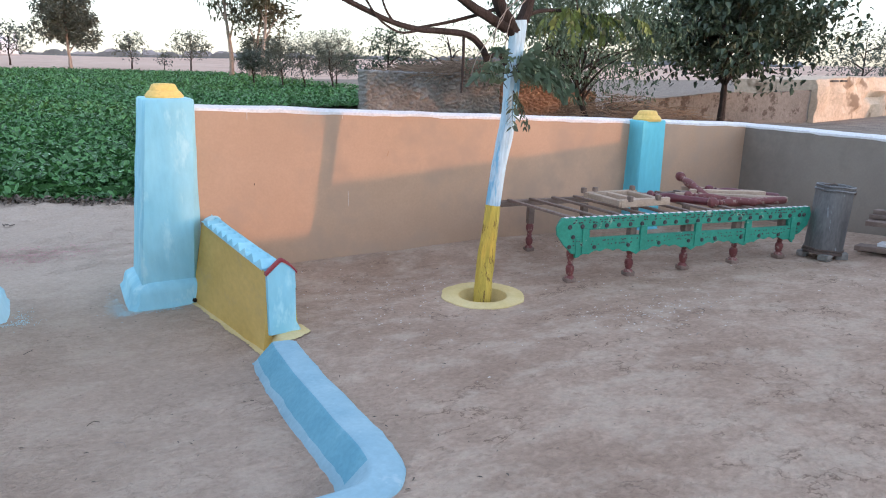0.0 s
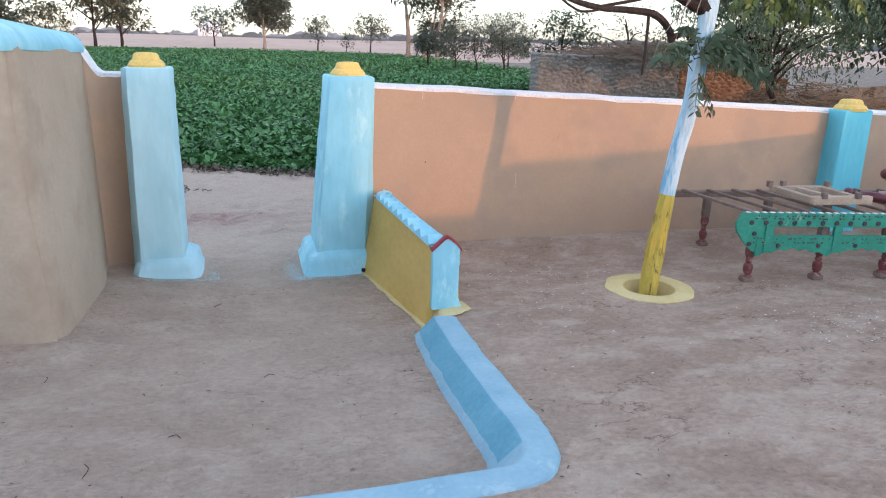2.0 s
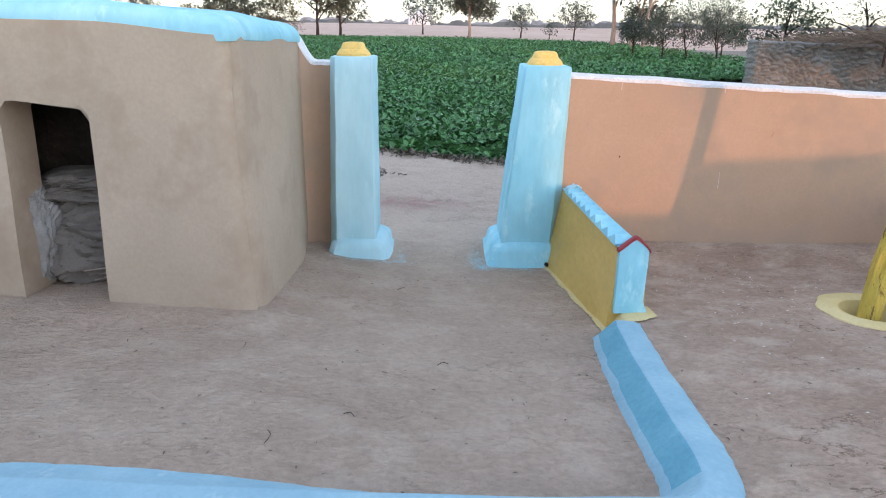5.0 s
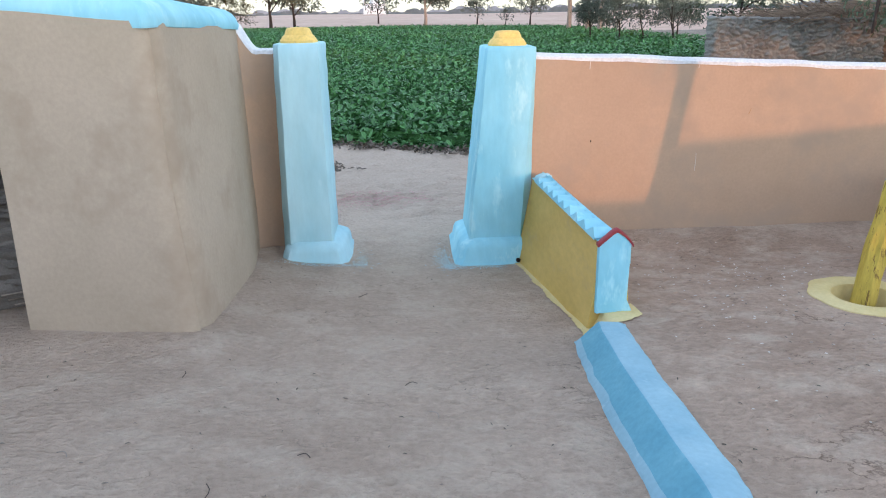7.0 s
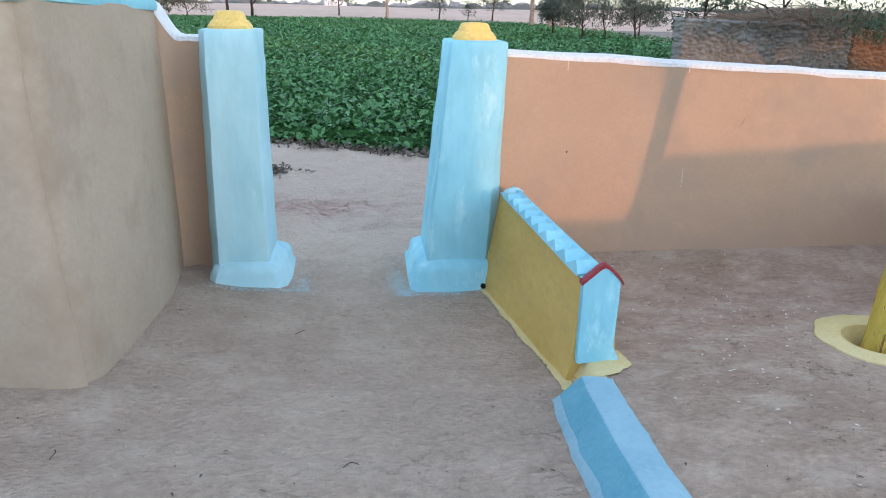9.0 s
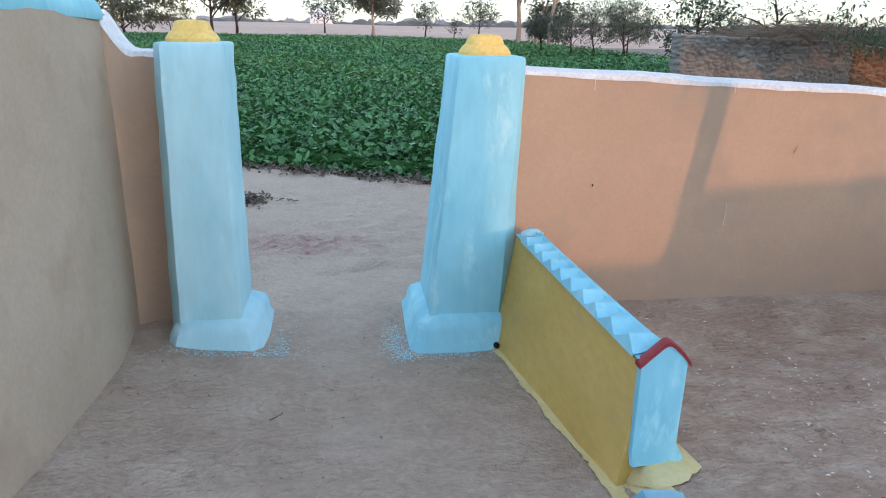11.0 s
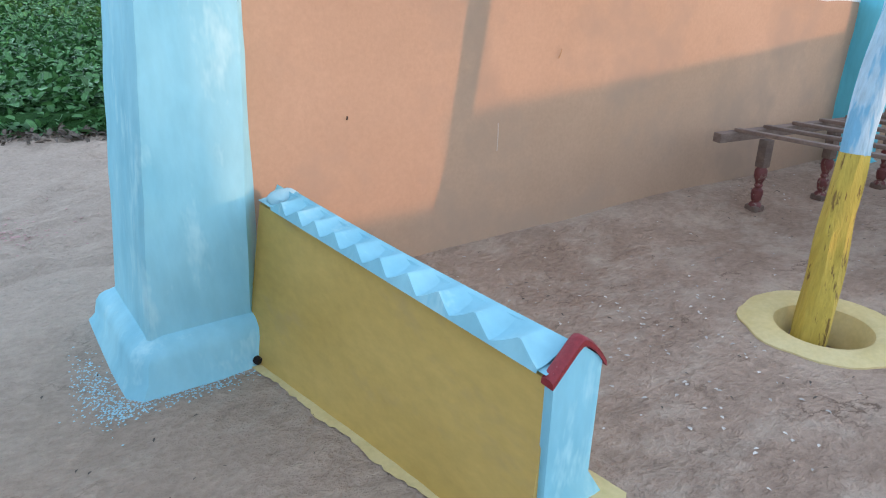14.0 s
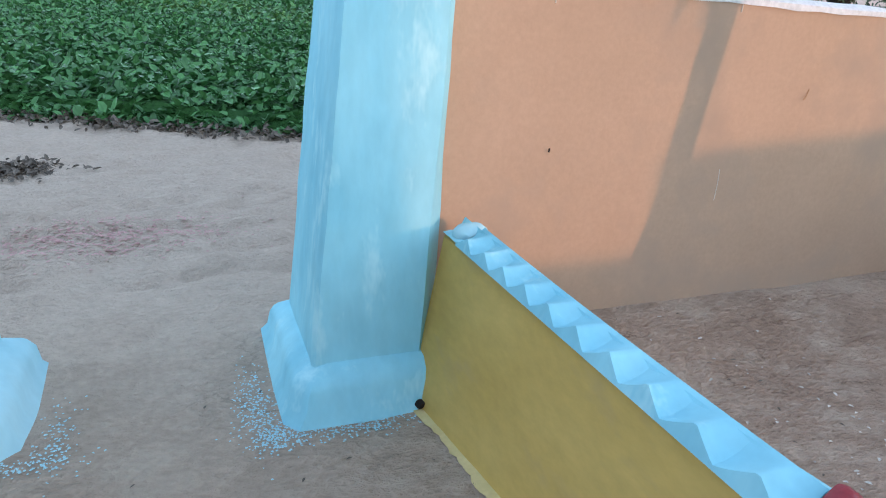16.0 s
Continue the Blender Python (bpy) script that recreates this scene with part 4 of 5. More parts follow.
def bedstead():
    ob = thing("bedstead", "unstrung wide wooden bedstead with green carved painted front", "bed", at=(5.0, 5.2, -0.4))
    inv = Matrix.Translation((-5.0, -5.2, 0.4))
    A, B = Vector((3.80, 4.72, 0)), Vector((6.33, 4.34, 0))
    fx = (B - A).normalized()
    back = Vector((0.30, 1.27, 0))
    fn = Vector((fx.y, -fx.x, 0))
    rot = math.degrees(math.atan2(fx.y, fx.x))

    def front(x, off=0.0, z=0.0):
        return A + fx * ((x - A.x) / fx.x) + fn * off + Vector((0, 0, z))
    tops = lambda x: 0.138 - 0.018 * (x - 3.8)
    # turned legs
    for x, y in [(3.93, 0), (4.49, 0), (5.04, 0), (5.58, 0), (6.10, 0), (4.40, 1), (5.0, 1), (5.6, 1), (6.25, 1)]:
        p = front(x, -0.05) if not y else Vector((x, 5.96 - 0.15 * (x - 4.4), 0))
        g = G(p.x, p.y)
        zt = tops(x) - 0.09 if not y else -0.05
        bm = bmesh.new()
        lathe(bm, LEG, 14, inv @ pose(p.x, p.y, g))
        leg = part("leg", bm, REDWOOD, ob, "turned wooden leg with faded red paint")
        bm = bmesh.new()
        block(bm, (0.062, 0.062, zt - g - 0.28), inv @ pose(p.x, p.y, (g + 0.28 + zt) / 2, 0, 0, rot), 0.006)
        part("leg_block", bm, OLDWOOD, leg)
        bm = bmesh.new()
        block(bm, (0.085, 0.085, 0.04), inv @ pose(p.x, p.y, g + 0.02, 0, 0, rot), 0.012)
        part("foot", bm, OLDWOOD, leg)
    # front boards: top board with rounded end, lower scalloped board, uprights
    def board(pts, off, name, mat, thick=0.026):
        bm = bmesh.new()
        rings = [[inv @ front(x, off + d, z) for x, z in pts] for d in (-thick / 2, thick / 2)]
        loft(bm, rings)
        return part(name, bm, mat, ob, soft=False)
    up = [(3.80 + 2.53 * i / 24, tops(3.80 + 2.53 * i / 24)) for i in range(25)]
    dn = [(x, z - 0.105) for x, z in up[::-1]]
    dn = [q for q in dn if 3.98 < q[0] < 6.12]
    right_end = [(6.36, 0.02), (6.33, -0.08), (6.25, -0.15), (6.13, -0.185), (6.10, -0.02)]
    left_end = [(4.0, 0.03), (3.985, -0.17), (3.90, -0.16), (3.83, -0.09), (3.765, 0.0), (3.755, 0.06), (3.78, 0.11)]
    board(up + right_end + dn + left_end, 0.0, "top_board", GREEN)
    lo_up = [(3.93 + 2.25 * i / 20, -0.035 - 0.018 * (2.25 * i / 20)) for i in range(21)]
    lo_dn = []
    for i in range(91):
        x = 6.18 - 2.25 * i / 90
        ph = (6.18 - x) / 0.56
        f = abs(math.sin(math.pi * ph))
        lo_dn.append((x, -0.155 - 0.013 * (x - 3.93) - 0.05 * (1 - f) + 0.020 * abs(math.sin(5 * math.pi * ph))))
    board(lo_up + lo_dn, 0.004, "scalloped_board", GREEN)
    for x in (3.985, 4.53, 5.08, 5.62, 6.13):
        z = tops(x)
        board([(x, z - 0.09), (x + 0.06, z - 0.09), (x + 0.06, z - 0.30), (x, z - 0.30)], 0.012, "upright", GREEN)
    # painted dark bosses and pale ticks
    xs = [3.87 + 0.112 * i for i in range(22)]
    for x in xs:
        z = tops(x) - 0.075
        bm = bmesh.new()
        lathe(bm, [(0.019, -0.004), (0.019, 0.004), (0.013, 0.009), (0.006, 0.007)], 10, inv @ Matrix.Translation(front(x, 0.014, z)) @ pose(0, 0, 0, 90, 0, rot))
        part("boss", bm, DARK, ob)
    for k, x in enumerate([3.9, 3.87, 4.1, 4.42, 4.72, 5.02, 5.16, 5.30, 5.58, 5.78, 6.0, 6.27, 6.22]):
        z = (-0.02, -0.10)[k] if k < 2 else (-0.115 - 0.015 * (x - 4) if k < 11 else (0.02, -0.06)[k - 11])
        bm = bmesh.new()
        lathe(bm, [(0.017, -0.004), (0.017, 0.004), (0.011, 0.009), (0.005, 0.007)], 10, inv @ Matrix.Translation(front(x, 0.020, z)) @ pose(0, 0, 0, 90, 0, rot))
        part("boss", bm, DARK, ob)
    rg = random.Random(2)
    bm = bmesh.new()
    for k in range(300):
        x = rg.uniform(3.85, 6.25)
        zt = tops(x)
        z = rg.choice([zt - 0.02, zt - 0.042, -0.06 - 0.018 * (x - 3.9), -0.09 - 0.018 * (x - 3.9)]) + rg.uniform(-0.004, 0.004)
        block(bm, (0.010, 0.004, 0.010), inv @ Matrix.Translation(front(x, 0.0165, z)) @ pose(0, 0, 0, 0, 0, rot))
    dots = part("painted_dots", bm, DARK, ob, soft=False)
    dots["kind"] = "stuff"
    for i in range(40):
        x = 3.84 + 0.063 * i
        bm = bmesh.new()
        block(bm, (0.03, 0.03, 0.006), inv @ Matrix.Translation(front(x, 0.0, tops(x) + 0.001)) @ pose(0, 0, 0, 0, 0, rot), 0.002)
        part("pale_tick", bm, WHITE, ob, "pale paint tick on the board edge")
    # back rail and slats
    R0, R1 = Vector((4.04, 6.06, 0.0)), Vector((6.45, 5.68, 0.0))

    def beam(p, q, w, h, name, mat=OLDWOOD):
        d = q - p
        m = Matrix.Translation((p + q) / 2) @ d.to_track_quat("X", "Z").to_matrix().to_4x4()
        bm = bmesh.new()
        block(bm, (d.length, w, h), inv @ m, 0.005, 0.004, int(p.x * 10))
        return part(name, bm, mat, ob)
    beam(R0 + Vector((0, 0, -0.015)), R1 + Vector((0, 0, -0.015)), 0.06, 0.055, "back_rail")
    beam(front(3.85, -0.04, 0.07), front(6.25, -0.04, 0.03), 0.05, 0.06, "front_rail")
    for i in range(10):
        u = 0.06 + 0.1 * i
        p = front(3.84 + 2.4 * u * 0.98, -0.03, 0.105 - 0.04 * u)
        q = R0.lerp(R1, u) + Vector((0, 0, 0.02))
        beam(p, q, 0.042, 0.022, "slat")
    return ob


bedstead()


def bed_parts():
    """Spare turned posts and a small frame lying on the bedstead."""
    fr = thing("small_wooden_frame", "small pale mortised wooden frame lying on the bedstead", "wooden frame", at=(4.8, 5.1, 0.12))
    for (x0, y0), (x1, y1), h in (((-0.22, 0.28), (0.32, 0.20), 0.05), ((-0.20, -0.16), (0.30, -0.24), 0.065), ((-0.18, 0.30), (-0.20, -0.18), 0.05), ((0.24, 0.20), (0.22, -0.24), 0.045), ((0.02, 0.24), (0.02, -0.2), 0.04)):
        p, q = Vector((x0, y0, 0.03)), Vector((x1, y1, 0.03))
        d = q - p
        bm = bmesh.new()
        block(bm, (d.length, 0.055, h), Matrix.Translation((p + q) / 2) @ d.to_track_quat("X", "Z").to_matrix().to_4x4(), 0.004, 0.004, int(x0 * 50))
        rail = part("rail", bm, PALEWOOD, fr)
    for x, y in ((-0.22, 0.30), (-0.1, 0.28), (0.28, 0.2), (-0.12, -0.2), (0.16, -0.25)):
        bm = bmesh.new()
        block(bm, (0.04, 0.04, 0.05), pose(x, y, 0.07), 0.004)
        part("tenon", bm, OLDWOOD, fr)
    POST = [(0.02, 0), (0.04, 0.01), (0.05, 0.04), (0.045, 0.07), (0.022, 0.09), (0.035, 0.11), (0.022, 0.13), (0.032, 0.16), (0.042, 0.22), (0.045, 0.30), (0.04, 0.34), (0.036, 0.36), (0.036, 0.72), (0.03, 0.74)]
    for p, q, mat, label in (((6.02, 5.62, 0.21), (5.78, 4.95, 0.07), REDWOOD, "faded red turned bed post lying across the bedstead"),
                             ((5.32, 5.35, 0.10), (5.66, 4.84, 0.09), MAROON, "dark maroon turned bed post lying on the bedstead"),
                             ((5.60, 4.85, 0.09), (6.35, 4.60, 0.10), REDWOOD, "faded red turned bed post lying on the bedstead"),
                             ((5.55, 5.1, 0.12), (5.98, 4.62, 0.10), REDWOOD, "short red turned bed post lying on the bedstead"),
                             ((6.0, 5.25, 0.12), (6.6, 4.85, 0.07), MAROON, "dark turned bed post lying on the bedstead")):
        p, q = Vector(p), Vector(q)
        d = q - p
        m = Matrix.Translation(p) @ d.to_track_quat("Z", "Y").to_matrix().to_4x4()
        ob = thing("turned_bed_post", label, "bed post", "loose bed posts", at=(0, 0, 0))
        ob.matrix_world = m
        s = d.length / 0.74
        part("knob", lathe(bmesh.new(), [(r, z * s) for r, z in POST[:9]], 14), mat, ob)
        part("shaft", lathe(bmesh.new(), [(r, z * s) for r, z in POST[8:]], 12), mat if mat is MAROON else REDWOOD, ob)
    for p, q, w, h in (((5.80, 5.25, 0.115), (6.45, 4.90, 0.10), 0.06, 0.05), ((5.78, 5.12, 0.10), (6.55, 4.72, 0.075), 0.05, 0.05), ((5.9, 5.45, 0.11), (6.6, 5.05, 0.08), 0.05, 0.04), ((5.65, 5.3, 0.09), (6.4, 4.75, 0.08), 0.06, 0.04)):
        p, q = Vector(p), Vector(q)
        d = q - p
        bm = bmesh.new()
        block(bm, (d.length, w, h), Matrix.Translation((p + q) / 2) @ d.to_track_quat("X", "Z").to_matrix().to_4x4(), 0.006, 0.006, int(p.y * 30))
        tagged(part("wooden_bar", bm, PALEWOOD), "pale bare wooden bar lying on the bedstead", "bar", "loose bars on the bed")


bed_parts()


def bin_drum():
    x, y = 6.45, 4.22
    g = G(x, y)
    ob = thing("tin_drum", "dented dull tin drum on stones beside the bedstead", "drum", at=(x, y, g))
    ob.matrix_world = pose(x, y, g, 0, 4.5, 0) @ Matrix.Diagonal((0.86, 0.86, 1.0, 1.0))
    n = 48
    def wallp(r, z, k):
        a = 2 * math.pi * k / n
        rr = r * (1 + 0.010 * math.copysign(abs(math.sin(a * 9)) ** 0.5, math.sin(a * 9)) + 0.02 * noise.noise((math.cos(a) * 1.5, math.sin(a) * 1.5, z * 3)))
        return Vector((rr * math.cos(a), rr * math.sin(a), z))
    prof = [(0.182, 0.06), (0.186, 0.075), (0.185, 0.2), (0.184, 0.38), (0.182, 0.55), (0.18, 0.66), (0.168, 0.66), (0.17, 0.55), (0.17, 0.36), (0.1, 0.34)]
    part("body", loft(bmesh.new(), [[wallp(r, z, k) for k in range(n)] for r, z in prof]), BINMETAL, ob)
    for r, z in ((0.184, 0.66), (0.189, 0.625), (0.192, 0.085)):
        bm = bmesh.new()
        tube(bm, [(r * math.cos(2 * math.pi * k / 32), r * math.sin(2 * math.pi * k / 32), z + 0.004 * math.sin(k)) for k in range(33)], 0.010, 6)
        part("hoop", bm, BINMETAL if z > 0.3 else RUST, ob)
    part("base_tray", lathe(bmesh.new(), [(0.19, 0.045), (0.205, 0.05), (0.205, 0.07), (0.18, 0.075)], 24), RUST, ob)
    bm = bmesh.new()
    tube(bm, smoothed([(-0.15, 0.05, 0.65), (-0.05, 0.0, 0.68), (0.06, 0.02, 0.66), (0.1, 0.1, 0.64), (0.0, 0.14, 0.66)], 16), 0.006, 5)
    part("wire", bm, RUST, ob)
    bm = bmesh.new()
    block(bm, (0.035, 0.02, 0.04), pose(0.11, -0.155, 0.62, 0, 0, 35), 0.004)
    part("latch", bm, RUST, ob)
    for a in (-2.4, -1.2, 0.2, 2.0):
        bm = bmesh.new()
        block(bm, (0.10, 0.07, 0.06), pose(x + 0.16 * math.cos(a), y + 0.16 * math.sin(a), G(x + 0.16 * math.cos(a), y + 0.16 * math.sin(a)) + 0.025, 0, 0, 40 * a), 0.015, 0.02, int(a * 9))
        tagged(part("stone", bm, RUBBLE), "small stone propping the tin drum", "stone", "stones under the drum")


bin_drum()
# stacked timbers by the east wall
rg = random.Random(8)
for p, q, w, h, mat in (((6.85, 4.14, -0.30), (7.2, 2.4, -0.16), 0.12, 0.05, OLDWOOD), ((7.0, 4.2, -0.345), (7.1, 2.6, -0.21), 0.10, 0.04, OLDWOOD), ((6.92, 3.98, -0.24), (7.3, 2.3, -0.10), 0.12, 0.03, WHITE),
                        ((6.88, 4.1, -0.06), (7.4, 2.4, 0.02), 0.13, 0.05, OLDWOOD), ((6.95, 4.12, -0.01), (7.3, 2.4, 0.06), 0.09, 0.04, OLDWOOD), ((7.0, 4.12, 0.03), (7.45, 2.4, 0.10), 0.10, 0.04, OLDWOOD)):
    p, q = Vector(p), Vector(q)
    d = q - p
    bm = bmesh.new()
    block(bm, (d.length, w, h), Matrix.Translation((p + q) / 2) @ d.to_track_quat("X", "Z").to_matrix().to_4x4(), 0.005, 0.01, int(h * 900))
    tagged(part("plank", bm, mat), "weathered plank stacked by the yard wall", "plank", "planks by the wall")
for x, y, z0, z1 in ((7.25, 3.4, -0.3, -0.10), (7.25, 2.7, -0.24, -0.02)):
    bm = bmesh.new()
    block(bm, (0.3, 0.1, z1 - z0 + 0.04), pose(x, y, (z0 + z1) / 2), 0.01)
    tagged(part("wooden_block", bm, OLDWOOD), "old wooden block under the stacked planks", "block", "blocks under planks")

# crack in the plaster of the store's flank, drawn as a thin dark tube
bm = bmesh.new()
tube(bm, smoothed([(-0.765, 5.62, -0.28), (-0.762, 5.68, -0.2), (-0.765, 5.66, -0.12), (-0.768, 5.74, -0.08), (-0.764, 5.78, -0.13)], 14), 0.006, 5, 0.5)
tagged(part("straw", bm, BARK), "crack in the plaster of the mud store", "straw")

# ---- leafy crop field beyond the gate ----
rng = np.random.default_rng(7)


def field_edge(x):
    return 11.08 - 0.49 * x


def scatter(n, x0, x1, d0, d1):
    """Random places in the field between two depths behind its near edge."""
    x = rng.uniform(x0, x1, n)
    y = field_edge(x) + rng.uniform(d0, d1, n)
    ok = (y < 92 - 0.9 * np.maximum(0, x - 2)) & ~((x > 6.9) & (y > 15) & (y < 26)) & (y > 8.6)
    return x[ok], y[ok]


crop = thing("crop_field", "dense dark green leafy crop standing in the field", "crop", kind="stuff", at=(0, 12, -0.57))
for n, x0, x1, d0, d1, size, top in ((24000, -5.0, 5.6, 0.0, 4.0, 0.105, 0.25), (52000, -9, 7.5, 4.0, 11.0, 0.10, 0.26), (70000, -20, 12, 11.0, 27.0, 0.13, 0.27), (105000, -60, 18, 27.0, 100.0, 0.18, 0.25)):
    x, y = scatter(n, x0, x1, d0, d1)
    ridge = 0.05 * np.sin(y * 9.0 + 2 * np.sin(x * 0.7)) + 0.04 * np.sin(x * 6.1 + y * 3.3)
    edge = np.clip((y - field_edge(x)) / 0.5, 0.15, 1)
    z = -0.57 + edge * (top + ridge) * rng.uniform(0.5, 1.0, len(x))
    P = np.stack([x, y - 12, z + 0.57], 1)
    leaves("crop_leaves", P, size, CROP, crop, rng, -0.15, 0.72)
# added sheet under the leaves hides the soil; its dark green holds their shade
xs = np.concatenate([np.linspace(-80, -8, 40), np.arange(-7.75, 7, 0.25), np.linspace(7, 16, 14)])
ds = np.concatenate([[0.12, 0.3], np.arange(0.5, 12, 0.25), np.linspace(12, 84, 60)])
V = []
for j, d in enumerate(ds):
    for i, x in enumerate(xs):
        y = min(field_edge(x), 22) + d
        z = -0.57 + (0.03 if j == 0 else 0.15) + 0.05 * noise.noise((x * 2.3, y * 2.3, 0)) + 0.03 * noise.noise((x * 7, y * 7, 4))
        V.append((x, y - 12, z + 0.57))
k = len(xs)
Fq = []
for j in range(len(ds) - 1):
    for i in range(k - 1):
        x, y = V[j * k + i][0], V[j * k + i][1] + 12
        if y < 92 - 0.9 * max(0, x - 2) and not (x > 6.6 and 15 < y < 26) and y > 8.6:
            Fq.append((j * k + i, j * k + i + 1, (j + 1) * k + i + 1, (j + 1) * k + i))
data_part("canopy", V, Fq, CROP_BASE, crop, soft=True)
# dark leaf litter along the field's edge
x = rng.uniform(-5.5, 6, 2600)
y = field_edge(x) + rng.normal(-0.02, 0.13, 2600)
lit = leaves("leaf_litter", np.stack([x, y, np.full(2600, -0.565) + rng.uniform(0, 0.05, 2600)], 1), 0.07, LITTER, None, rng, 0.0, 0.5)
tagged(lit, "dark dead leaves along the field edge", "leaf litter", kind="stuff")
# small heap of dead leaves by the gate
x, y = rng.normal(-0.8, 0.2, 500), rng.normal(9.62, 0.12, 500)
hp = leaves("leaf_heap", np.stack([x, y, -0.575 + np.abs(rng.normal(0, 0.02, 500))], 1), 0.06, LITTER, None, rng, 0.0, 0.5)
tagged(hp, "small heap of dead leaves on the path", "leaf heap", kind="stuff")

# ---- trees ----


def tree(name, label, at, height, spread, trunk_h, material, bark, seed, leaf=0.3, count=1200, lean=(0, 0), trunk_r=0.12, blobs=9, droop=0.3, gaps=-0.05, flat=0.8, limbs=7, group="", width=0.45):
    """A tapered trunk with limbs, and a crown of leaves in uneven clumps."""
    r = random.Random(seed)
    q = np.random.default_rng(seed)
    ob = thing(name, label, "tree", group, at=at)
    top = Vector((lean[0], lean[1], height * 0.82))
    mid = Vector((lean[0] * 0.35 + r.uniform(-.1, .1), lean[1] * 0.35, trunk_h))
    path = smoothed([(0, 0, -0.1), (0.03, 0, trunk_h * 0.5), mid, (mid + top) / 2 + Vector((r.uniform(-.2, .2), r.uniform(-.2, .2), 0)), top], 14)
    part("trunk", tube(bmesh.new(), path, [trunk_r * (1 - 0.85 * i / 13) for i in range(14)], 8, 0.2), bark, ob)
    centres = []
    for k in range(blobs):
        a = 2 * math.pi * k / blobs * 1.618 * 2 + r.uniform(-.4, .4)
        h = trunk_h + (height - trunk_h) * (0.12 + 0.8 * ((k + r.uniform(0, 1)) / blobs))
        env = math.sin(math.pi * min(0.97, 0.18 + 0.8 * (h - trunk_h) / (height - trunk_h))) ** 0.7
        d = spread * 0.5 * env * r.uniform(0.35, 0.85)
        f = (h - 0) / height
        centres.append(Vector((lean[0] * f + d * math.cos(a), lean[1] * f + d * math.sin(a), h)))
    for k in range(limbs):
        c = centres[k % blobs]
        s = path[min(12, 5 + k % 7)]
        part("limb", tube(bmesh.new(), smoothed([s, (s + c) / 2 + Vector((0, 0, 0.12 * height * 0.3)), c], 7), [trunk_r * 0.42 * (1 - 0.8 * i / 6) for i in range(7)], 5), bark, ob)
    pts = []
    rad = spread * 0.30
    for c in centres:
        n = int(count / blobs * r.uniform(0.7, 1.3))
        p = q.normal(0, 1, (n, 3))
        p /= np.linalg.norm(p, axis=1)[:, None]
        p *= (q.uniform(0.15, 1, (n, 1)) ** 0.5) * rad * r.uniform(0.7, 1.25)
        p[:, 2] *= flat
        pts.append(p + np.array(c))
    pts = np.concatenate(pts)
    sc = 2.2 / max(0.6, rad)
    keep = np.array([noise.noise(Vector(p) * sc + Vector((seed, 0, 0))) > gaps for p in pts])
    pts = pts[keep]
    pts = pts[pts[:, 2] < height * 1.03]
    leaves("crown", pts, leaf, material, ob, q, droop, width)
    return ob


GZ = -0.58
tree("tree", "tall dusty field tree with an upright oval crown", (3.9, 106, GZ), 12.0, 7.0, 2.6, LEAF_DUSTY, BARK_PALE, 21, 0.5, 11000, trunk_r=0.25, blobs=20, gaps=-0.25, group="far field trees")
tree("tree", "small thin dusty tree at the far field edge", (11, 104, GZ), 4.6, 3.8, 1.4, LEAF_DUSTY, BARK, 22, 0.34, 2000, trunk_r=0.12, gaps=0.05, group="far field trees")
tree("tree", "small thin dusty tree at the far field edge", (17, 96, GZ), 4.8, 4.8, 1.6, LEAF_DUSTY, BARK, 23, 0.34, 2400, trunk_r=0.12, gaps=0.03, group="far field trees")
tree("tree", "small sapling at the far field edge", (14.4, 100, GZ), 2.6, 2.0, 0.6, LEAF_DUSTY, BARK, 24, 0.3, 350, trunk_r=0.07, group="far field trees")
tree("tree", "small thin dusty tree at the far field edge", (-3.2, 122, GZ), 6.4, 6.4, 1.9, LEAF_DUSTY, BARK, 25, 0.45, 2200, trunk_r=0.15, gaps=0.04, group="far field trees")
tree("tall_roadside_tree", "tall drooping pale-trunked tree in the field", (15.2, 66, GZ), 15, 4.0, 4.2, LEAF_OLIVE, BARK_PALE, 26, 0.5, 3600, lean=(-0.6, 0), trunk_r=0.24, blobs=16, droop=1.0, gaps=0.0, group="tall field trees", width=0.25)
tree("tall_roadside_tree", "leaning pale-trunked tree with sparse olive leaves", (16.6, 65, GZ), 10, 4.6, 2.5, LEAF_OLIVE, BARK_PALE, 27, 0.42, 3000, lean=(1.6, 0), trunk_r=0.2, blobs=12, gaps=0.0, group="tall field trees")
tree("tall_roadside_tree", "tall pale-trunked tree with broad sparse leaves", (16.9, 62, GZ), 13, 5.4, 4.0, LEAF_OLIVE, BARK_PALE, 28, 0.48, 3800, lean=(1.2, 0), trunk_r=0.22, blobs=14, gaps=0.03, group="tall field trees")
tree("bush", "dark dense bush among the tall field trees", (18.0, 66, GZ), 3.6, 4.5, 0.5, LEAF_DUSTY, BARK, 29, 0.35, 3000, blobs=8, group="field bushes")
for k, (x, y, h, w) in enumerate(((12.6, 42, 2.9, 3.0), (14.1, 42.5, 3.3, 3.2), (15.3, 41, 3.6, 3.3), (16.4, 44, 3.2, 3.0), (11.7, 45, 2.4, 2.0), (17.8, 47, 2.3, 2.6))):
    tree("small_acacia", "bushy grey-green acacia with several thin stems", (x, y, GZ), h, w, 0.9, LEAF_DUSTY, BARK, 30 + k, 0.11, 6000, trunk_r=0.06, blobs=10, flat=0.65, gaps=0.0, group="row of field acacias")
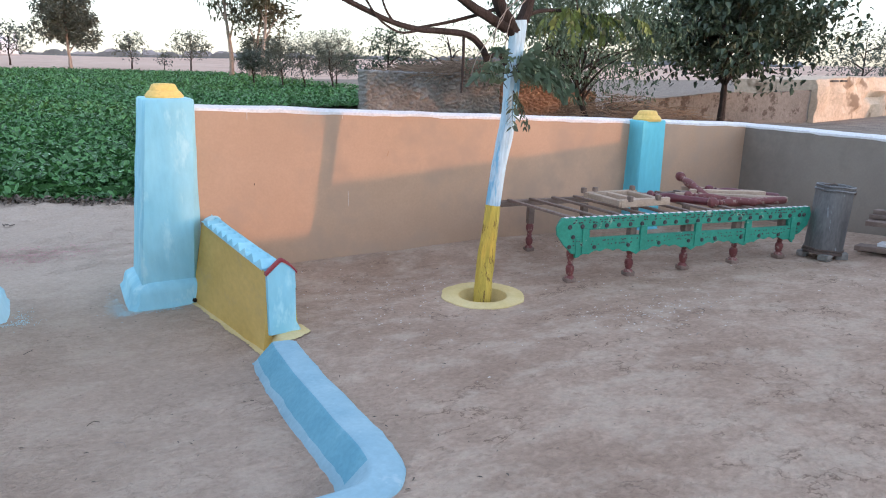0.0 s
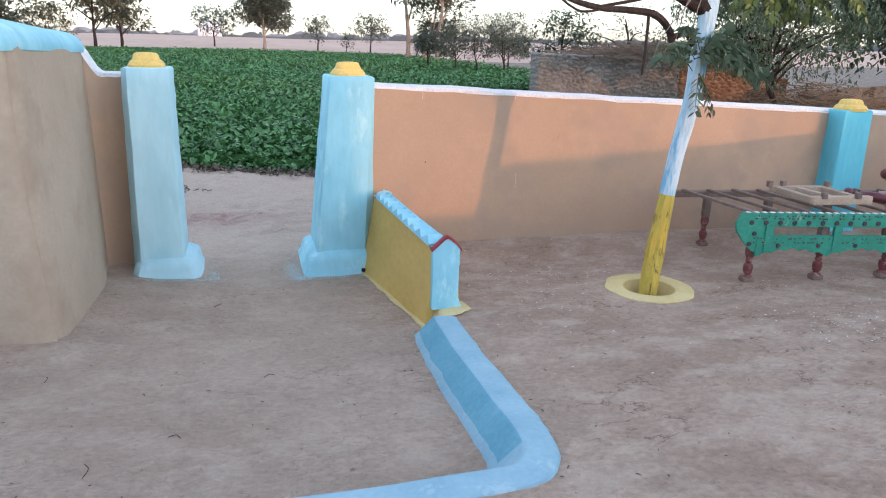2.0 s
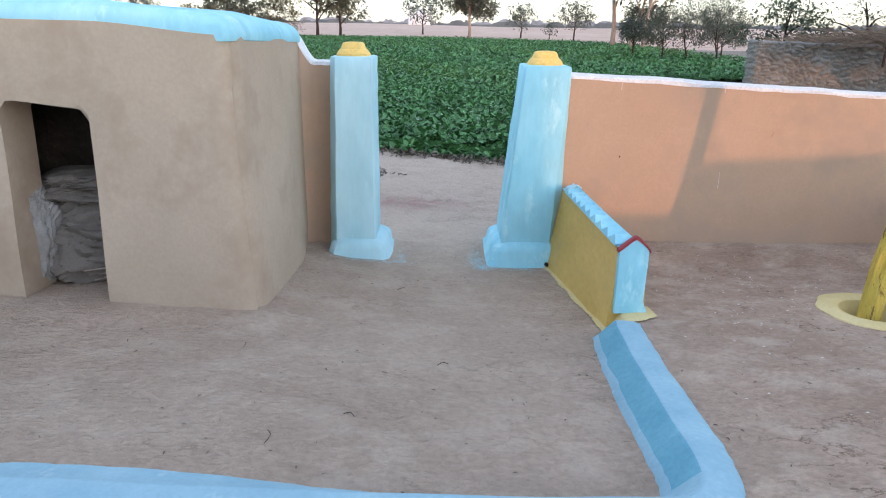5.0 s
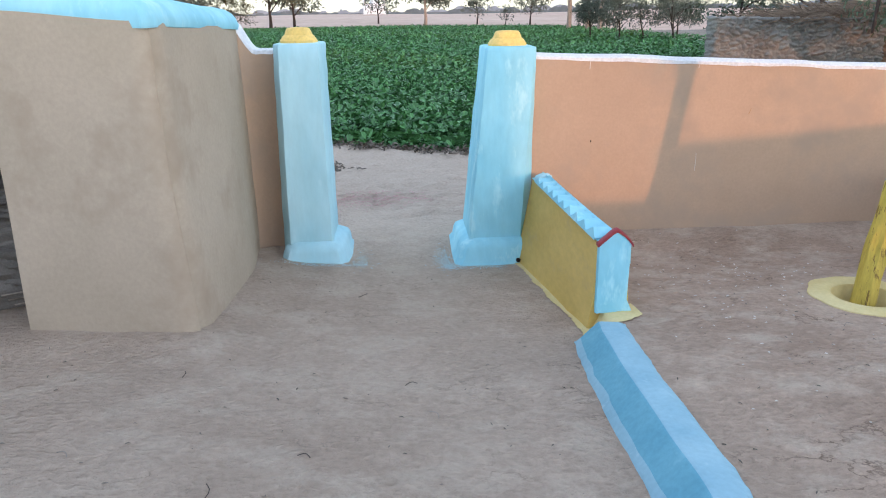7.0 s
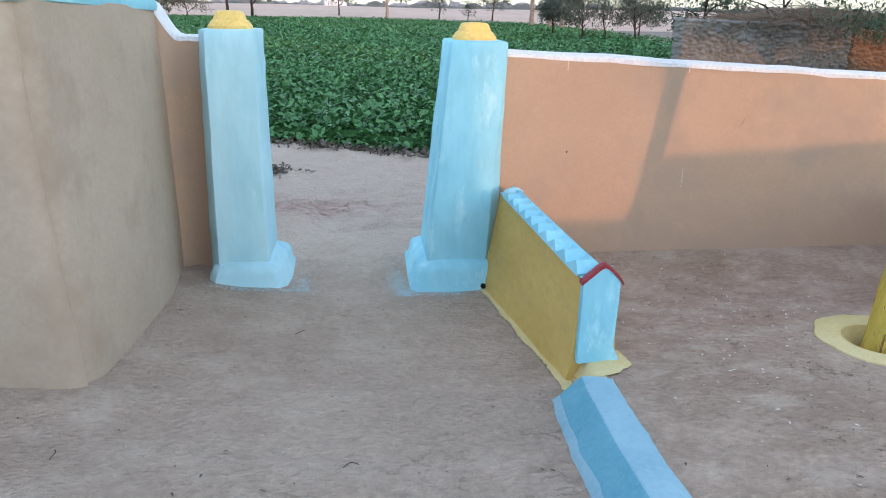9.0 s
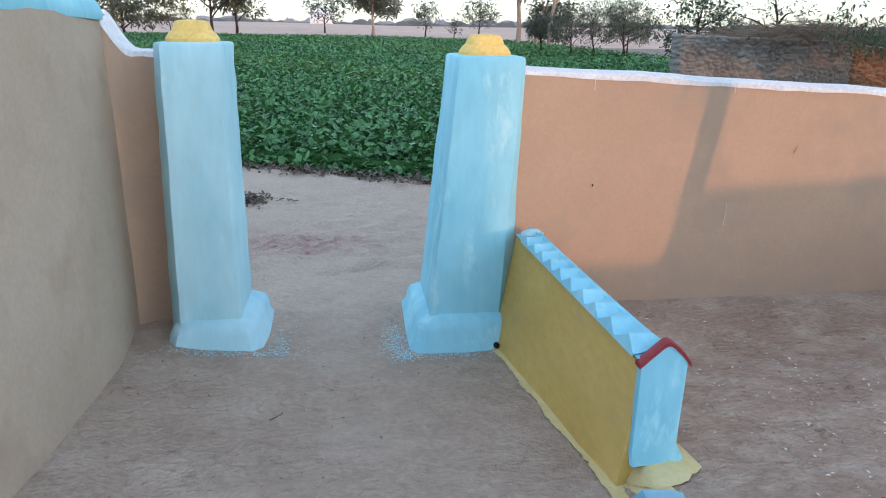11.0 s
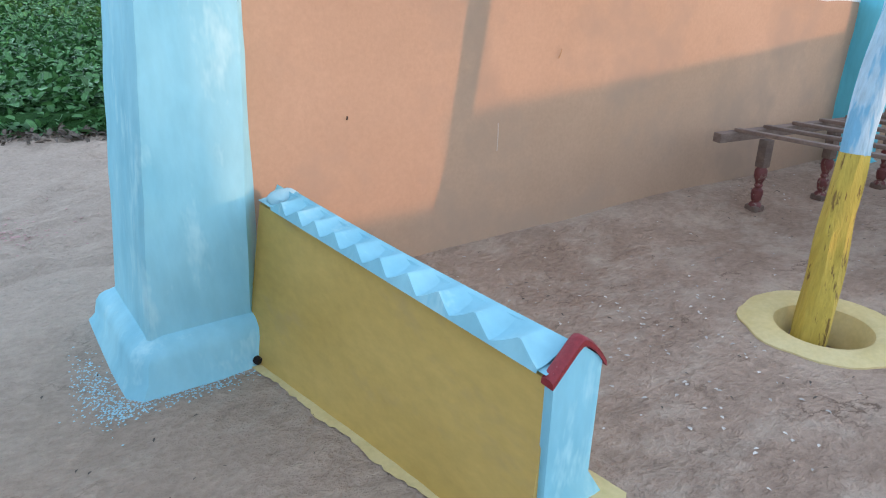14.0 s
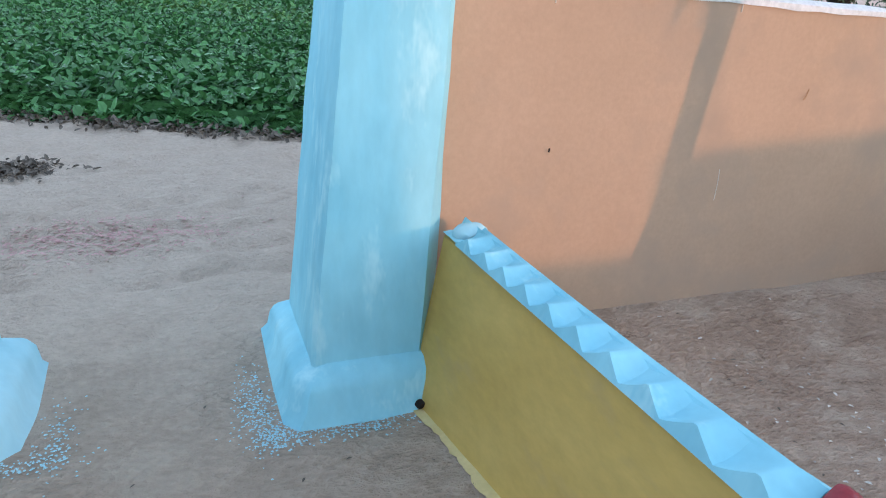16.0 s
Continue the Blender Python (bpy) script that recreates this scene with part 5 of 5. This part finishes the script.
for k, (x, y, h, w, t) in enumerate(((-14.6, 88, 11, 8.5, 2.6), (-12.6, 93, 8, 6, 2.0), (-19.5, 90, 4.8, 6, 0.8), (-24, 88, 6, 6.5, 1.0), (-21, 66, 3.2, 5.5, 0.6), (-26, 64, 4.2, 6, 0.8))):
    tree("field_tree", "dusty spreading tree at the field boundary", (x, y, GZ), h, w, t, LEAF_DUSTY if k % 2 else LEAF_OLIVE, BARK, 40 + k, 0.5 if h > 5 else 0.28, 4200, trunk_r=0.22 if h > 5 else 0.09, blobs=13, gaps=0.0, flat=0.6, group="boundary trees")
tree("feathery_tree", "feathery green tree overhanging the old walls", (12.4, 14.8, GZ), 4.1, 4.5, 1.2, LEAF_FEATHER, BARK, 51, 0.11, 30000, lean=(-1.0, -0.5), trunk_r=0.10, blobs=36, droop=0.7, flat=0.5, gaps=0.0, limbs=26, width=0.34)
tree("broadleaf_tree", "large dark broad-leaved tree behind the yard wall", (17.6, 14.9, GZ), 4.9, 5.5, 1.7, LEAF_DARK, BARK, 53, 0.20, 26000, trunk_r=0.12, blobs=34, droop=0.5, flat=0.6, gaps=0.02, limbs=20, width=0.6)
tree("bush", "dark round bush behind the mud hut", (12.6, 27, GZ), 3.0, 3.0, 0.6, LEAF_DARK, BARK, 54, 0.14, 4200, blobs=9, group="bushes behind the hut", width=0.5)
tree("bush", "thin leafy shoots rising behind the mud hut", (14.6, 26, GZ), 3.4, 3.2, 0.8, LEAF_DUSTY, BARK, 55, 0.13, 1800, blobs=9, gaps=0.12, group="bushes behind the hut", width=0.35)
tree("bush", "grey-green bush behind the cream house", (44, 27, GZ), 4.4, 6, 0.6, LEAF_DUSTY, BARK, 56, 0.2, 4000, blobs=10)

# ---- rough mud hut across the field path ----
hut = thing("mud_hut", "old hut of rough grey mud lumps with brushwood roof", "hut", at=(11.5, 18.3, GZ))
inv = Matrix.Translation((-11.5, -18.3, -GZ))
core = bmesh.new()
block(core, (4.05, 0.4, 1.36), inv @ pose(10.0, 18.62, GZ + 0.66))
part("wall", core, RUBBLE, hut, "grey lumpy mud wall", soft=False)
# low sun on the hut's right half is painted as redder mud
core = bmesh.new()
block(core, (3.6, 0.4, 0.95), inv @ pose(13.85, 18.64, GZ + 0.45))
part("wall", core, RUBBLE_SUNLIT, hut, "lumpy mud wall in sunlit red-brown colour", soft=False)
def lumpy_face(x0, x1, top0, top1, material, label, seed):
    """The hut's outer face: trodden mud lumps bulging between dark joints."""
    nx, nz = int((x1 - x0) / 0.022), 72
    V, Q = [], []
    for i in range(nx + 1):
        x = x0 + (x1 - x0) * i / nx
        top = top0 + (top1 - top0) * i / nx + 0.07 * noise.noise((x * 2.1, seed, 0)) + 0.03 * noise.noise((x * 8, seed, 0))
        for k in range(nz + 1):
            z = GZ - 0.05 + (top - GZ + 0.05) * k / nz
            d, _ = noise.voronoi(Vector((x * 5.5 + 0.9 * noise.noise((x * 2, z * 2, 1)), z * 11.0 + 0.5 * noise.noise((x * 3, z * 3, 5)), seed)))
            bulge = min(1.0, (d[1] - d[0]) * 2.6)
            out = 0.085 * bulge + 0.05 * noise.noise((x * 1.5, z * 1.8, seed)) + 0.02 * noise.noise((x * 11, z * 14, seed))
            V.append(tuple(inv @ Vector((x + 0.01 * noise.noise((z * 9, x * 9, 0)), 18.32 - out + (0.12 if k == nz else 0) + (0.25 * max(0, 1 - i / 8) ** 2), z))))
    for i in range(nx):
        for k in range(nz):
            p = i * (nz + 1) + k
            Q.append((p, p + nz + 1, p + nz + 2, p + 1))
    ob = data_part("wall_face", V, Q, material, hut, soft=True)
    ob["label"] = label


lumpy_face(7.74, 12.1, 1.03, 0.93, RUBBLE, "grey lumpy trodden-mud face", 3.0)
lumpy_face(12.05, 15.75, 0.90, 0.42, RUBBLE_SUNLIT, "lumpy trodden-mud face in sunlit red-brown colour", 9.0)


def brush(name, at, n, sx, sy, h, L, label, seed, parent=None):
    q = np.random.default_rng(seed)
    V, F = [], []
    for k in range(n):
        u, v = q.uniform(-1, 1), q.uniform(-1, 1)
        c = np.array([u * sx, v * sy, q.uniform(0.1, 1.0) * h * max(0.1, (1 - u * u) * (1 - 0.5 * v * v))])
        a, e = q.normal(0, 0.55), q.normal(0, 0.22)
        d = np.array([math.cos(a) * math.cos(e), math.sin(a) * math.cos(e), math.sin(e)])
        l = L * q.uniform(0.5, 1.3) / 2
        w = np.array([0, 0, 1]) * q.uniform(0.005, 0.012)
        s = np.cross(d, [0, 0, 1]) * q.uniform(0.005, 0.012)
        b = len(V)
        bend = np.array([0, 0, q.normal(0, 0.05)])
        for p, g in ((c - d * l, 1), (c + bend, 0.9), (c + d * l, 0.4)):
            V += [tuple(p + w * g), tuple(p - w * g * 0.6 + s * g), tuple(p - w * g * 0.6 - s * g)]
        for i in (0, 3):
            for m in range(3):
                F.append((b + i + m, b + i + (m + 1) % 3, b + i + 3 + (m + 1) % 3, b + i + 3 + m))
    ob = data_part(name, V, F, BRUSHWOOD, parent)
    ob.location = at if not parent else tuple(inv @ Vector(at))
    if not parent:
        tagged(ob, label, "brushwood", kind="stuff")
    return ob


brush("roof_brush", (11.6, 19.3, 0.9), 900, 2.3, 1.2, 0.42, 1.3, "", 3, hut)
brush("brushwood_pile", (13.6, 14.8, GZ), 900, 1.8, 1.0, 1.1, 1.3, "heap of dry brushwood behind the yard wall", 4)
brush("brushwood_pile", (16.2, 15.6, GZ), 500, 1.6, 0.8, 0.7, 1.1, "low heap of dry brushwood against the old wall", 6)

# ---- ruined wall and cream house ----


def ragged(name, a, b, tops, thick, material, label, seed):
    a, b = Vector((*a, 0)), Vector((*b, 0))
    d = (b - a).normalized()
    back = Vector((-d.y, d.x, 0)) * thick
    n = 40
    rings = []
    for i in range(n + 1):
        u = i / n
        p = a.lerp(b, u)
        f = u * (len(tops) - 1)
        k = min(int(f), len(tops) - 2)
        z = tops[k] + (tops[k + 1] - tops[k]) * (f - k) + 0.06 * noise.noise(Vector((u * 14, seed, 0))) + 0.03 * noise.noise(Vector((u * 40, seed, 0)))
        ring = [p + Vector((0, 0, GZ - 0.1))]
        for j in range(1, 7):
            ring.append(p - back * 0.12 * noise.noise(Vector((u * 9, j * 0.8, seed))) + Vector((0, 0, GZ + (z - GZ) * j / 6)))
        ring += [p + back + Vector((0, 0, z - 0.04)), p + back + Vector((0, 0, GZ - 0.1))]
        rings.append(ring)
    ob = part(name, loft(bmesh.new(), rings), material)
    return tagged(ob, label, "wall", kind="structure")


ragged("wall_ruin", (15.2, 16.9), (23.6, 16.2), (0.15, 0.3, 0.46, 0.44, 0.54), 0.4, OLDPLASTER, "long low old grey plastered wall", 1)
house = ragged("wall_house", (23.6, 16.0), (30.5, 17.4), (0.86, 0.96, 0.92, 0.95), 3.0, CREAM, "cream plastered house wall with peeling patches", 5)
# slots are solid blocks, their inner shade put into the dark colour
for x, y in ((24.75, 16.2), (25.5, 16.35)):
    bm = bmesh.new()
    block(bm, (0.45, 0.12, 0.07), pose(x, y, 0.82, 0, 0, 11), 0.01)
    part("vent_slot", bm, DARK_MUD, house, "dark vent slot under the roof")
ragged("wall_yard", (29.0, 15.0), (33.0, 12.0), (0.55, 0.5), 0.35, OLDPLASTER, "low grey wall beside the cream house", 9)

# ---- far white shrine and hazy tree line ----
shrine = thing("white_shrine", "tiny white domed shrine far across the sand", "shrine", at=(-8, 250, 0.6))
bm = bmesh.new()
block(bm, (7, 5, 3.2), pose(0, 0, 1.6), 0.2)
part("wall", bm, WHITE, shrine)
for x in (-3.2, 3.2):
    part("minaret", lathe(bmesh.new(), [(0.5, 0), (0.45, 5.0), (0.6, 5.1), (0.3, 5.8), (0.05, 6.6)], 10, pose(x, -2, 0)), WHITE, shrine)
part("dome", lathe(bmesh.new(), [(1.7, 3.0), (1.8, 3.6), (1.2, 4.6), (0.2, 5.2), (0.03, 5.6)], 16), WHITE, shrine)
# distance haze is mixed into the base colours, paler on the farther band
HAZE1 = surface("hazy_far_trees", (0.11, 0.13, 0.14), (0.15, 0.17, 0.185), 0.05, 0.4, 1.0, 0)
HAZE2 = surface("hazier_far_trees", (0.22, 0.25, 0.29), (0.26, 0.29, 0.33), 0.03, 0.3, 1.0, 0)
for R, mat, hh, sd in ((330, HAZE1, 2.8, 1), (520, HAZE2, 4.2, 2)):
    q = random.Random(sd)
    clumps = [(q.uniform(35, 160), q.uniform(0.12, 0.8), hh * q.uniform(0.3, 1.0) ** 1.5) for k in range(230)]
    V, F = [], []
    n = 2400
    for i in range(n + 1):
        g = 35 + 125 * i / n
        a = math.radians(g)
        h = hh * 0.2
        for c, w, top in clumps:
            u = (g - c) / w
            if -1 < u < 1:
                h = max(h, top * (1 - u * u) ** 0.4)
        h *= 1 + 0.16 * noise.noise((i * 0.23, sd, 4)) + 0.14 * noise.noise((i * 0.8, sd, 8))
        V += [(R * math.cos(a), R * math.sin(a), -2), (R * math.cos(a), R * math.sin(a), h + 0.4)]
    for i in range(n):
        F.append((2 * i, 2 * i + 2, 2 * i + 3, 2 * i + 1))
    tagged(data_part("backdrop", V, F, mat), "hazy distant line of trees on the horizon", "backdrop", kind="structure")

# ---- small things on the ground ----
rng = np.random.default_rng(19)
n = 260
x = np.concatenate([rng.uniform(1.7, 6.5, n), rng.normal(2.6, 0.4, 120), rng.normal(3.9, 0.35, 160)])
y = np.concatenate([rng.uniform(3.2, 6.3, n), rng.normal(5.2, 0.3, 120), rng.normal(3.75, 0.2, 160)])
P = np.stack([x, y, [ground_height(a, b) + 0.005 for a, b in zip(x, y)]], 1)
P = P[np.hypot(P[:, 0] - RING[0], P[:, 1] - RING[1]) > 0.36]
tagged(leaves("chaff", P, 0.017, CHAFF, None, rng, 0.0, 0.6, 1), "pale chaff and straw bits strewn on the yard", "chaff", kind="stuff")
n = 500
x, y = rng.uniform(-2, 6.5, n), rng.uniform(2.3, 6.4, n)
P = np.stack([x, y, [ground_height(a, b) + 0.005 for a, b in zip(x, y)]], 1)
P = P[~((P[:, 0] < -0.7) & (P[:, 1] > 4.4)) & (np.hypot(P[:, 0] - RING[0], P[:, 1] - RING[1]) > 0.36)]
tagged(leaves("ground_litter", P, 0.020, LITTER, None, rng, 0.0, 0.35, 1), "dark leaf and twig scraps strewn on the yard", "litter", kind="stuff")
# splashes of limewash round the plinths and low wall
for nm, mat, lab, pts in (("limewash_splash", PALEBLUE, "pale limewash splashes round the gate pillars", ((0.70, 6.04, 0.05, 0.05, 260), (0.98, 6.03, 0.16, 0.035, 330), (-0.3, 6.06, 0.17, 0.03, 330), (0.64, 6.25, 0.04, 0.14, 330), (0.0, 6.15, 0.03, 0.12, 160))),):
    P = []
    for cx, cy, sx, sy, k in pts:
        X, Y = rng.normal(cx, sx, k), rng.normal(cy, sy, k)
        P += [(a, b, ground_height(a, b) + 0.004) for a, b in zip(X, Y)]
    tagged(leaves(nm, np.array(P), 0.0085, mat, None, rng, 0.0, 0.9, 1), lab, "splash", kind="stuff")

x, y = rng.normal(-0.02, 0.34, 1500), rng.normal(8.14, 0.16, 1500)
P = np.stack([x, y, [ground_height(a, b) + 0.004 for a, b in zip(x, y)]], 1)
tagged(leaves("pink_powder", P, 0.017, PINK, None, rng, 0.0, 0.9, 1), "faint pink powder scattered on the path", "powder", kind="stuff")

# marks on the plaster and the scorched hole at the low wall's foot
for nm, lab, mat, pts, r in (("scratch", "dark scratch in the wall plaster", MUD_DAMP, [(3.05, 6.392, 0.455), (3.06, 6.392, 0.475), (3.068, 6.393, 0.50)], 0.003),
                             ("scratch", "small dark fleck in the wall plaster", BARK, [(1.81, 6.384, 0.27), (1.813, 6.383, 0.285)], 0.004),
                             ("drip", "pale limewash drip on the wall", CHAFF, [(1.78, 6.391, 0.82), (1.782, 6.392, 0.86), (1.78, 6.391, 0.90)], 0.003),
                             ("drip", "pale limewash drip on the wall", CHAFF, [(1.58, 6.391, 0.855), (1.581, 6.392, 0.90)], 0.003),
                             ("drip", "pale limewash drip on the wall", CHAFF, [(2.66, 6.386, 0.02), (2.662, 6.385, 0.10), (2.66, 6.386, 0.16)], 0.0016),
                             ("drip", "pale limewash drip on the wall", CHAFF, [(2.62, 6.391, 0.81), (2.622, 6.391, 0.86)], 0.0025)):
    bm = bmesh.new()
    tube(bm, smoothed(pts, 6), r, 5, 0.4)
    tagged(part(nm, bm, mat), lab, "mark", "marks on the wall")
bm = bmesh.new()
block(bm, (0.03, 0.03, 0.03), pose(1.205, 6.06, G(1.15, 6.06) + 0.03, 20, 10, 30), 0.008, 0.01)
tagged(part("scorch_mark", bm, BLACK), "small black scorched spot at the low wall foot", "mark")
rg = random.Random(31)
for k in range(16):
    x, y = rg.uniform(-1.0, 6.0), rg.uniform(2.9, 6.1)
    if math.hypot(x - RING[0], y - RING[1]) < 0.4 or 1.0 < x < 1.8 or (x < -0.6 and y > 4.3):
        continue
    L, a = rg.uniform(0.04, 0.10), rg.uniform(0, 3.14)
    bm = bmesh.new()
    z = ground_height(x, y) + 0.006
    tube(bm, smoothed([(x, y, z), (x + L / 2 * math.cos(a), y + L / 2 * math.sin(a), z + 0.008), (x + L * math.cos(a + 0.4), y + L * math.sin(a + 0.4), z)], 6), 0.0018, 5)
    tagged(part("twig", bm, BARK if k % 3 else DRYBARK), "thin dry twig lying on the yard ground", "twig", "twigs on the yard")
